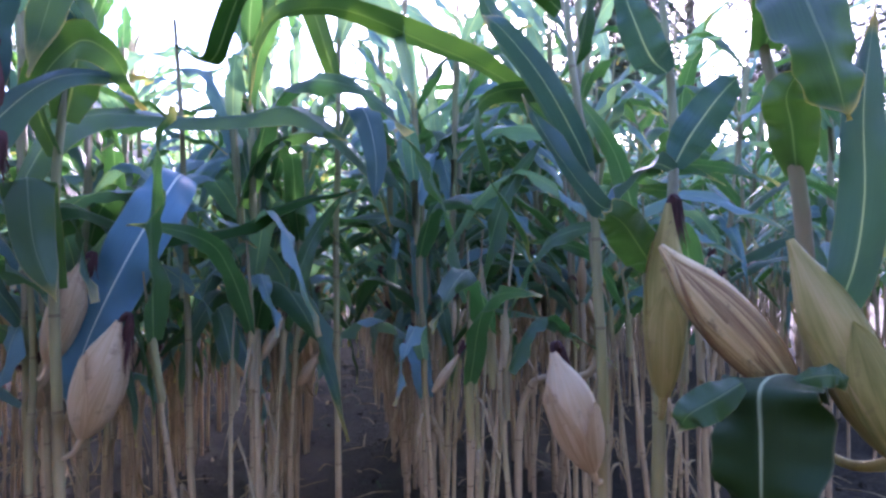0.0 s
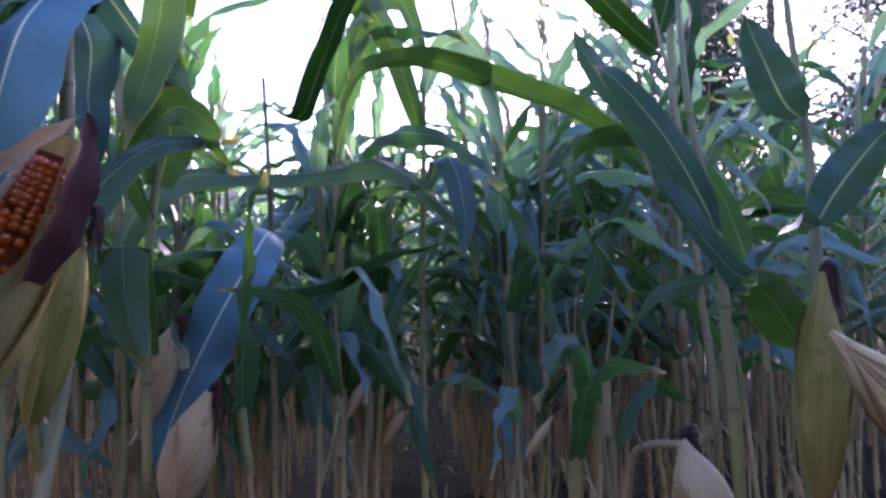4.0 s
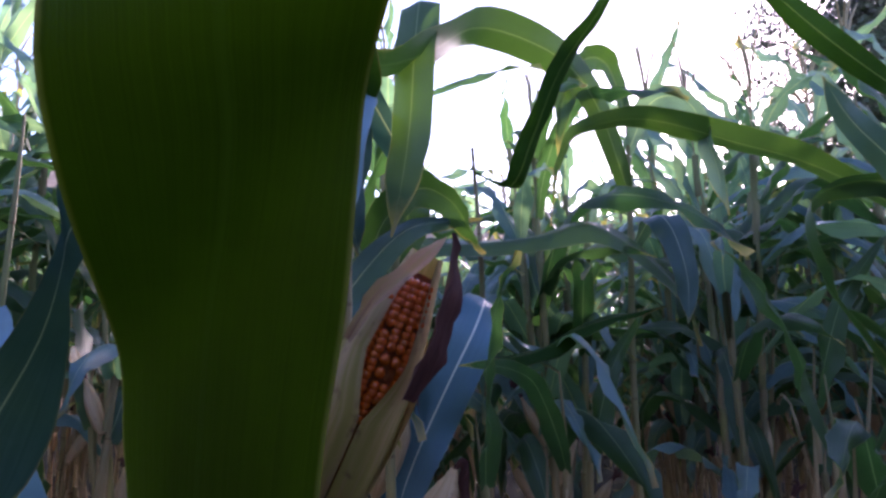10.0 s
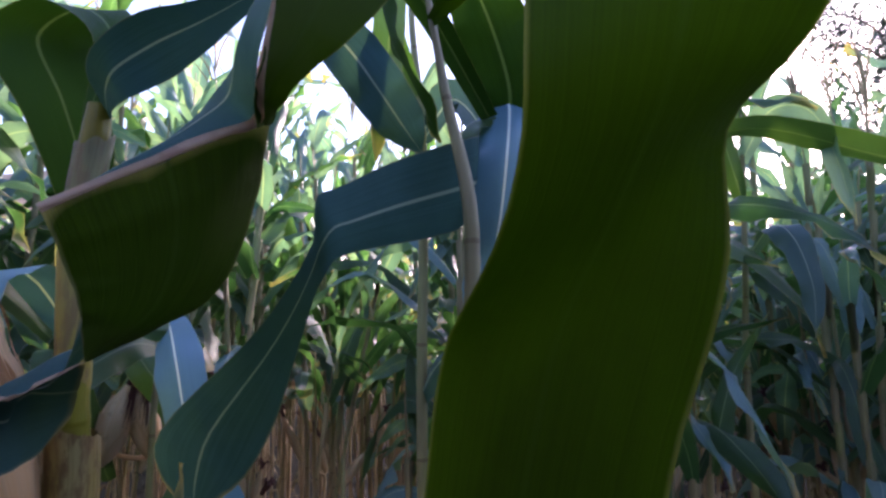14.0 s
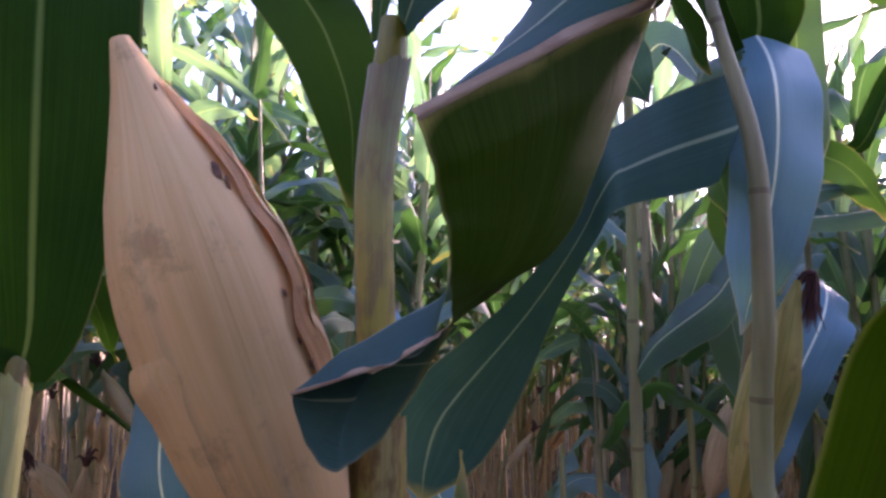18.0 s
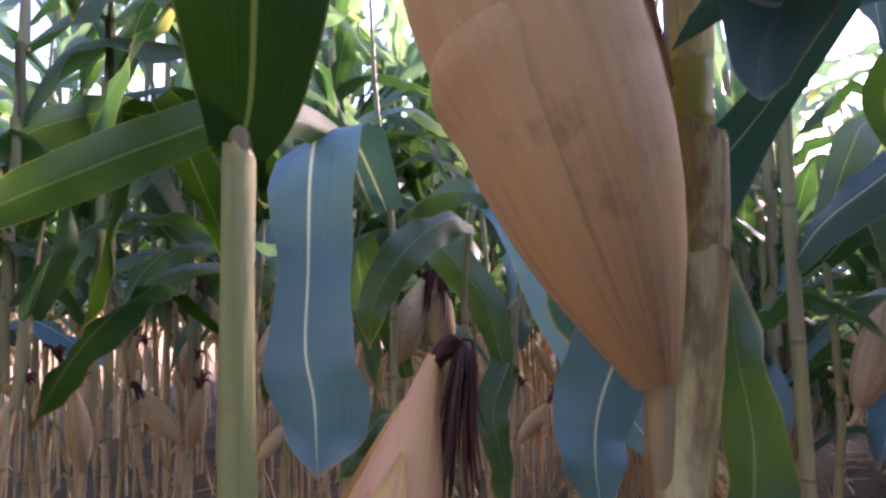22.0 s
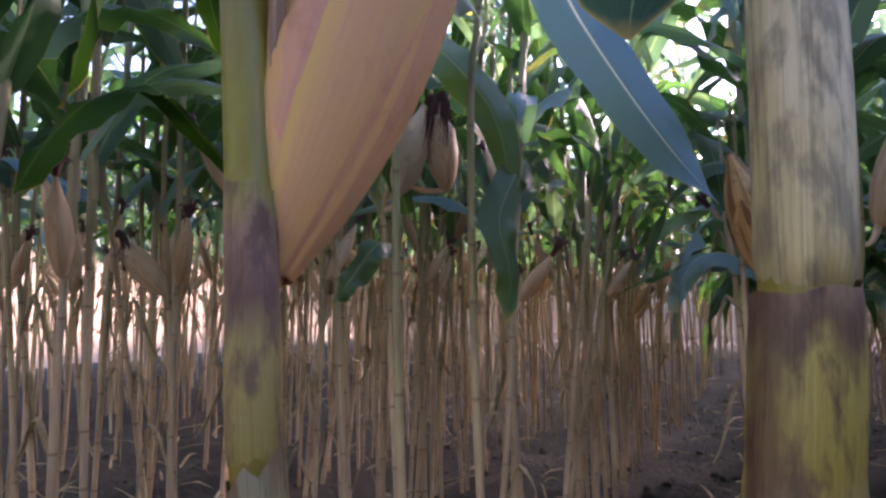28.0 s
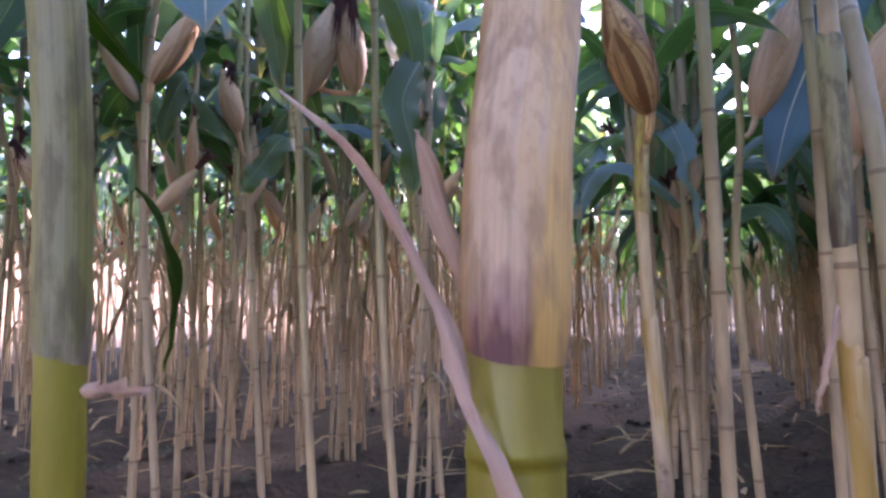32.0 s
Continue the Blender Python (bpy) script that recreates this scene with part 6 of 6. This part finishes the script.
hero_leaf(plant_long_arch, [(0.363, 1.180, 1.280), (0.393, 1.301, 1.330), (0.291, 1.280, 1.413), (0.198, 1.259, 1.501), (0.106, 1.239, 1.592)], 0.052, (-0.625, 0.513, -0.589), 0.3, 0.003, (0, 0), LEAF_RICH, 92, profile=(0.3, 0.7, 1, 1, 0.6, 0.1))
hero_leaf(plant_long_arch, [(0.360, 1.181, 1.300), (0.423, 1.239, 1.436), (0.428, 1.199, 1.354), (0.411, 1.192, 1.242), (0.382, 1.193, 1.136)], 0.07, (0.858, -0.508, 0.069), 0.3, 0.006, (0, 0), LEAF_RICH, 93)
hero_leaf(plant_pink_ear, [(-0.821, 0.281, 0.900), (-0.851, 0.265, 1.002), (-0.883, 0.264, 1.060), (-0.930, 0.273, 1.067), (-0.977, 0.297, 1.043), (-0.991, 0.305, 1.012), (-1.005, 0.313, 0.984)], 0.036, (0.363, 0.887, -0.284), 0.25, 0.003, (0, 0), LEAF_RICH, 96, profile=(0.4, 0.7, 0.9, 1, 1, 0.8, 0.1))
hero_leaf(plant_by_big_leaf, [(-0.452, 0.739, 1.120), (-0.521, 0.571, 1.244), (-0.540, 0.548, 1.227), (-0.529, 0.538, 1.171), (-0.507, 0.541, 1.121), (-0.485, 0.555, 1.071)], 0.042, (0.923, 0.279, 0.265), 0.25, 0.004, (0, 0), LEAF_RICH, 97, profile=(0.4, 0.8, 1, 1, 0.85, 0.1))
hero_rag(plant_pink_ear, [(-0.735, 0.224, 0.374), (-0.728, 0.223, 0.374), (-0.721, 0.224, 0.374), (-0.714, 0.225, 0.375)], 0.0036, (-0.061, 0.091, 0.994), 98)
plant_high_arch = hero_plant("corn plant whose topmost leaf arches high over the row", [(-0.072, 1.444, 0.000), (-0.072, 1.434, 0.380), (-0.072, 1.424, 0.824), (-0.067, 1.400, 1.006), (-0.063, 1.378, 1.177), (-0.062, 1.365, 1.279), (-0.062, 1.352, 1.381)], (0.0074, 0.007, 0.0066, 0.0057, 0.0049, 0.0025), ())
hero_leaf(plant_high_arch, [(-0.063, 1.380, 1.160), (-0.084, 1.341, 1.215), (-0.121, 1.294, 1.316), (-0.174, 1.239, 1.385), (-0.251, 1.129, 1.393), (-0.327, 1.014, 1.367), (-0.374, 0.889, 1.278), (-0.415, 0.821, 1.232), (-0.450, 0.779, 1.213), (-0.486, 0.760, 1.177)], 0.072, (-0.057, 0.453, -0.890), 0.2, 0.005, (0, 0, 0, -15, -20, 0), LEAF, 94, profile=(0.35, 0.6, 0.8, 0.95, 1, 0.85, 0.8, 0.6, 0.1), label="long dark leaf arching high over the row")
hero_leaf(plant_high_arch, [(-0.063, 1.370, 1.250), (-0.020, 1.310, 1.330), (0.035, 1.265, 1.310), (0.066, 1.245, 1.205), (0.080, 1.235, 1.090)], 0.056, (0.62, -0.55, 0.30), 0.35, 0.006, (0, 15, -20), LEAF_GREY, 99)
hero_leaf(plant_high_arch, [(-0.062, 1.360, 1.320), (-0.100, 1.325, 1.420), (-0.150, 1.290, 1.415), (-0.190, 1.270, 1.330), (-0.205, 1.262, 1.220)], 0.052, (0.70, 0.40, 0.20), 0.35, 0.006, (0, -15, 30), LEAF, 101)
hero_leaf(plant_high_arch, [(-0.066, 1.395, 1.050), (-0.030, 1.330, 1.110), (-0.010, 1.270, 1.080), (0.005, 1.235, 0.990), (0.000, 1.225, 0.900)], 0.060, (0.80, 0.30, 0.20), 0.3, 0.007, (0, 20, 10), LEAF_TEAL, 102)
CLEAR += [(x, y, 0.11) for x, y in ((-0.65, 0.23), (-0.76, 0.24), (-0.59, 0.89), (-0.47, 0.72), (-0.43, 0.49), (-0.46, 1.02), (-0.34, 1.34), (0.30, 1.29), (0.30, 0.69), (0.30, 0.48), (0.24, 0.76), (-1.02, 0.78), (-0.96, 0.85), (-1.14, 0.96), (-1.31, 0.83), (-1.30, 1.04), (-1.56, 0.92), (-0.54, 1.14), (-0.52, 0.60), (-0.64, 0.76), (-1.78, 0.78), (-0.07, 1.44))]


# ---- trees beyond the field ----
def tree(x, y, tall, wide, seed, leaves):
    rng = random.Random(seed)
    root = thing("tree", "dark leafy tree beyond the corn", "tree", "trees round the field", Matrix.Translation((x, y, ground_height(x, y))))
    wood = Sheet()
    wood.joined(tube([(0, 0, -0.2), (0.1, 0, tall * 0.3), (0.0, 0.2, tall * 0.6), (0.2, 0.1, tall * 0.9)], (wide * 0.06, wide * 0.05, wide * 0.035, 0.03), 10, 12), Matrix())
    ends = []
    for k in range(16):
        z, a = tall * rng.uniform(0.25, 0.85), rng.uniform(0, 6.28)
        r = wide * rng.uniform(0.5, 1.0) * (1.15 - 0.6 * z / tall)
        e = Vector((math.cos(a) * r, math.sin(a) * r, z + rng.uniform(0.05, 0.25) * tall))
        wood.joined(tube([(0, 0.1, z), e * 0.5 + Vector((0, 0, z * 0.5 + 0.1)), e], (wide * 0.02, wide * 0.014, 0.01), 6, 6), Matrix())
        ends += [e, e * 0.72 + Vector((0, 0, z * 0.28))]
    part("trunk", wood.mesh("trunk", [BARK]), root)
    crown = Sheet()
    for k in range(leaves):
        c = rng.choice(ends)
        p = c + Vector((rng.gauss(0, 1), rng.gauss(0, 1), rng.gauss(0, 0.8))) * wide * 0.17
        u = Vector((rng.gauss(0, 1), rng.gauss(0, 1), rng.gauss(0, 1))).normalized()
        v = u.orthogonal().normalized()
        s = rng.uniform(0.05, 0.10)
        crown.grid([p - u * s, p + v * s * 0.5, p - v * s * 0.5, p + u * s], [(0, 0), (1, 0), (0, 1), (1, 1)], 2, 2)
    part("crown", crown.mesh("crown", [TREE_LEAF], False), root, "crown of small dark leaves")
    return root


tree(7.0, 11.6, 8.6, 2.5, 1, 30000)
tree(11.5, 13.5, 8.0, 2.8, 2, 18000)
tree(5.4, 13.6, 6.6, 1.7, 3, 7000)

# ---- litter and weeds on the soil ----
rng = random.Random(21)
clod = Sheet()
for k in range(2600):
    x, y = rng.uniform(-3.2, 2.2), 0.2 + 5.5 * rng.random() ** 1.5
    s = 0.005 + 0.016 * rng.random() ** 3
    z = ground_height(x, y) + 0.030 * noise.noise(Vector((x * 6, y * 6, 0))) + 0.002
    ring = [Vector((math.cos(a), math.sin(a), 0)) * s * rng.uniform(0.7, 1.2) for a in (0, 1.26, 2.5, 3.8, 5.0)]
    o = len(clod.v)
    clod.v += [tuple(Vector((x, y, z)) + r) for r in ring] + [tuple(Vector((x, y, z)) + r * 0.55 + Vector((0, 0, s * rng.uniform(0.5, 0.9)))) for r in ring]
    for i in range(5):
        q = (i + 1) % 5
        clod.f.append((o + i, o + q, o + 5 + q, o + 5 + i))
    clod.f.append(tuple(o + 5 + i for i in range(5)))
    clod.uv += [(0, 0)] * 25
    clod.mat += [0] * 6
tagged(new("soil_clods", clod.mesh("soil_clods", [SOIL])), "crumbs and clods of dark soil", "soil", kind="stuff")

straw = Sheet()
for k in range(900):
    x, y = rng.uniform(-3.0, 1.6), 0.3 + 4.5 * rng.random() ** 1.3
    a, L = rng.uniform(0, 3.14), rng.uniform(0.03, 0.20)
    d = Vector((math.cos(a), math.sin(a), rng.uniform(-0.05, 0.12))) * L
    p = Vector((x, y, ground_height(x, y) + 0.022 + 0.02 * rng.random()))
    straw.joined(blade([p - d * 0.5, p + Vector((0, 0, rng.uniform(0, 0.02))), p + d * 0.5], rng.uniform(0.003, 0.012), (-d.y, d.x, 0.01), 0.5, 0.001, 4, 2, (0.8, 1, 0.7, 0.2), (0, 30), k), Matrix())
tagged(new("straw_litter", straw.mesh("straw_litter", [STRAW])), "scattered dry straw and leaf scraps on soil", "straw", kind="stuff")

WEED = plain_material("weed", (0.030, 0.050, 0.022), (0.075, 0.105, 0.045), 0.7, 40.0, 0.2)
weed = Sheet()
for k in range(5200):
    x, y = rng.uniform(-3.0, 1.2), 0.3 + 3.6 * rng.random() ** 1.3
    if noise.noise(Vector((x * 1.7, y * 1.7, 7))) < 0.02:
        continue
    p = Vector((x, y, ground_height(x, y) + 0.012))
    a, s = rng.uniform(0, 6.28), rng.uniform(0.005, 0.014)
    u, v = Vector((math.cos(a), math.sin(a), 0.7)) * s, Vector((-math.sin(a), math.cos(a), 0)) * s * 0.4
    weed.grid([p - v * 0.4, p + v * 0.4, p + u - v, p + u + v], [(0, 0), (1, 0), (0, 1), (1, 1)], 2, 2)
tagged(new("small_weeds", weed.mesh("small_weeds", [WEED], False)), "tiny grey-green weeds sprouting between stalks", "weeds", kind="stuff")


# ---- rows of the general crop: near plants as things, far ones as one growth ----
rng = random.Random(11)
spots = []
for row in range(-14, 10):
    x0 = ROW0 + ROW_GAP * row
    y = -1.0 + rng.uniform(0, 0.2)
    while y < FIELD_FAR - 0.3:
        close = abs(x0 + 0.6) < 1.6 and y < 2.8
        y += rng.uniform(0.055, 0.11) if close else rng.uniform(0.15, 0.30) if x0 > -2.0 else rng.uniform(0.13, 0.25)
        for k in range(1 if rng.random() < 0.7 else 2):
            wild = 0.05 if y < 6.5 else 0.21
            spots.append((x0 + rng.uniform(-wild, wild), y + rng.uniform(-0.04, 0.04), row))
near, far, short = [], [], []
for x, y, row in spots:
    # the camera stands at the field's edge: no crop behind it, and the first plants of each row are placed one by one above
    first = 1.28 + 0.25 * max(0.0, x + 0.35) if x > -0.75 else (1.05 if x > -1.2 else 0.45 if x > -1.6 else -0.2)
    if crowded(x, y):
        continue
    if y < first:
        if -1.0 < x < 1.0 and y > 0.92 + 0.25 * max(0.0, x) and abs(x + 0.07) > 0.12:
            short.append((x, y))
        continue
    d = math.hypot(x + 0.5, y - 0.2)
    ahead = y > 0.35 and -1.05 * (y + 0.3) - 0.9 < x < 0.85 * (y + 0.3) + 0.1
    (near if (ahead and d < 3.6) or (d < 1.7 and y > -0.2) else far).append((x, y))


def stature(x, y):
    """The rows just before the walk stand a little lower than the rest of the field."""
    return 1.0 if y > 3.0 else 0.90 if -1.2 < x < -0.55 else 0.96 if -0.55 <= x < 0.35 else 1.0 if x < 0.35 else 1.08


near.sort(key=lambda q: math.hypot(q[0] + 0.5, q[1] - 0.2))
used = set()
for k, (x, y) in enumerate(short):
    m = Matrix.Translation((x, y, ground_height(x, y))) @ Matrix.Rotation(rng.uniform(0, 6.28), 4, "Z") @ Matrix.Rotation(rng.gauss(0, 0.05), 4, "X") @ Matrix.Scale(rng.uniform(0.85, 1.05), 4)
    if k < STUNTED:
        masters[VARIANTS + k].matrix_basis = m
    else:
        copy_thing(masters[VARIANTS + k % STUNTED], m)
for k, (x, y) in enumerate(near[:235]):
    m = Matrix.Translation((x, y, ground_height(x, y))) @ Matrix.Rotation(rng.uniform(0, 6.28), 4, "Z") @ Matrix.Rotation(rng.gauss(0, 0.05), 4, "X") @ Matrix.Rotation(rng.gauss(0, 0.05), 4, "Y") @ Matrix.Scale(rng.uniform(0.92, 1.08) * stature(x, y), 4)
    v = VARIANTS + k % STUNTED if x < -0.9 and y < 2.6 and k % 6 < 1 else k % VARIANTS if x > -0.75 else VARIANTS + STUNTED + k % CLEAN
    if v not in used:
        used.add(v)
        masters[v].matrix_basis = m
    else:
        copy_thing(masters[v], m)
far += near[235:]
# unseen rows added behind the narrow strip where the camera stands, to block light
far += [(ROW0 + ROW_GAP * r + rng.uniform(-0.05, 0.05), -0.58 - 0.17 * k + rng.uniform(-0.05, 0.05)) for r in range(-9, 10) for k in range(9)]
# and on the unseen side that the walk leaves behind, added for shade
far += [(ROW0 + ROW_GAP * r + rng.uniform(-0.05, 0.05), y0 + rng.uniform(-0.05, 0.05)) for r in range(1, 10) for y0 in [-0.5 + 0.17 * k for k in range(26)] if ROW0 + ROW_GAP * r > 1.04 * y0 + 0.85 and y0 < 1.28 + 0.25 * (ROW0 + ROW_GAP * r)]
whole = len(far)
# bare canes among the plants of each row
for r in range(-14, 10):
    y = 1.5 + rng.uniform(0, 0.1)
    while y < 6.5:
        x = ROW0 + ROW_GAP * r + rng.uniform(-0.045, 0.045)
        if not (x < -1.0 and rng.random() < 0.5) and not crowded(x, y) and y > 1.35 + 0.25 * max(0.0, x + 0.35):
            far.append((x, y))
        y += rng.uniform(0.07, 0.16)
verts, faces, uvs, mats, shift = [], [], [], [], 0
kinds = ["cane", "leaf", "bloom", "husk", "silk", "straw", "tassel"]
packs = []
for sheets in far_sheets + lean_sheets + cane_sheets:
    s = Sheet()
    for name, sh, mat, m in sheets:
        s.joined(sh, m, kinds.index(mat))
    packs.append((np.array(s.v), np.array(s.f), np.array(s.uv), np.array(s.mat)))
for k, (x, y) in enumerate(far):
    lean = x < -0.75
    v, f, u, mt = packs[len(far_sheets) + k % len(lean_sheets)] if lean else packs[k % len(far_sheets)]
    if k >= whole:
        v, f, u, mt = packs[len(far_sheets) + len(lean_sheets) + k % len(cane_sheets)]
    # rows behind the camera are drawn taller to hold back more light
    a, sc = rng.uniform(0, 6.28), rng.uniform(0.9, 1.1) * (1.2 if y < 0 else 1.0)
    r = np.array([[math.cos(a), -math.sin(a), 0], [math.sin(a), math.cos(a), 0], [0, 0, 1]]) * sc
    verts.append(v @ r.T + (x, y, ground_height(x, y)))
    faces.append(f + shift)
    uvs.append(u)
    mats.append(mt)
    shift += len(v)
me = bpy.data.meshes.new("corn_crop")
vv, ff = np.concatenate(verts), np.concatenate(faces)
me.vertices.add(len(vv))
me.vertices.foreach_set("co", vv.astype(np.float32).ravel())
me.loops.add(ff.size)
me.loops.foreach_set("vertex_index", ff.astype(np.int32).ravel())
me.polygons.add(len(ff))
me.polygons.foreach_set("loop_start", np.arange(0, ff.size, 4, dtype=np.int32))
me.polygons.foreach_set("loop_total", np.full(len(ff), 4, np.int32))
me.polygons.foreach_set("material_index", np.concatenate(mats).astype(np.int32))
me.polygons.foreach_set("use_smooth", np.full(len(ff), True))
layer = me.uv_layers.new(name="UVMap")
layer.data.foreach_set("uv", np.concatenate(uvs).astype(np.float32).ravel())
for k in kinds:
    me.materials.append(FAR[k])
me.update(calc_edges=True)
me.validate()
tagged(new("corn_crop", me), "dense rows of corn farther off, plus unseen rows that block light", "corn crop", kind="stuff")
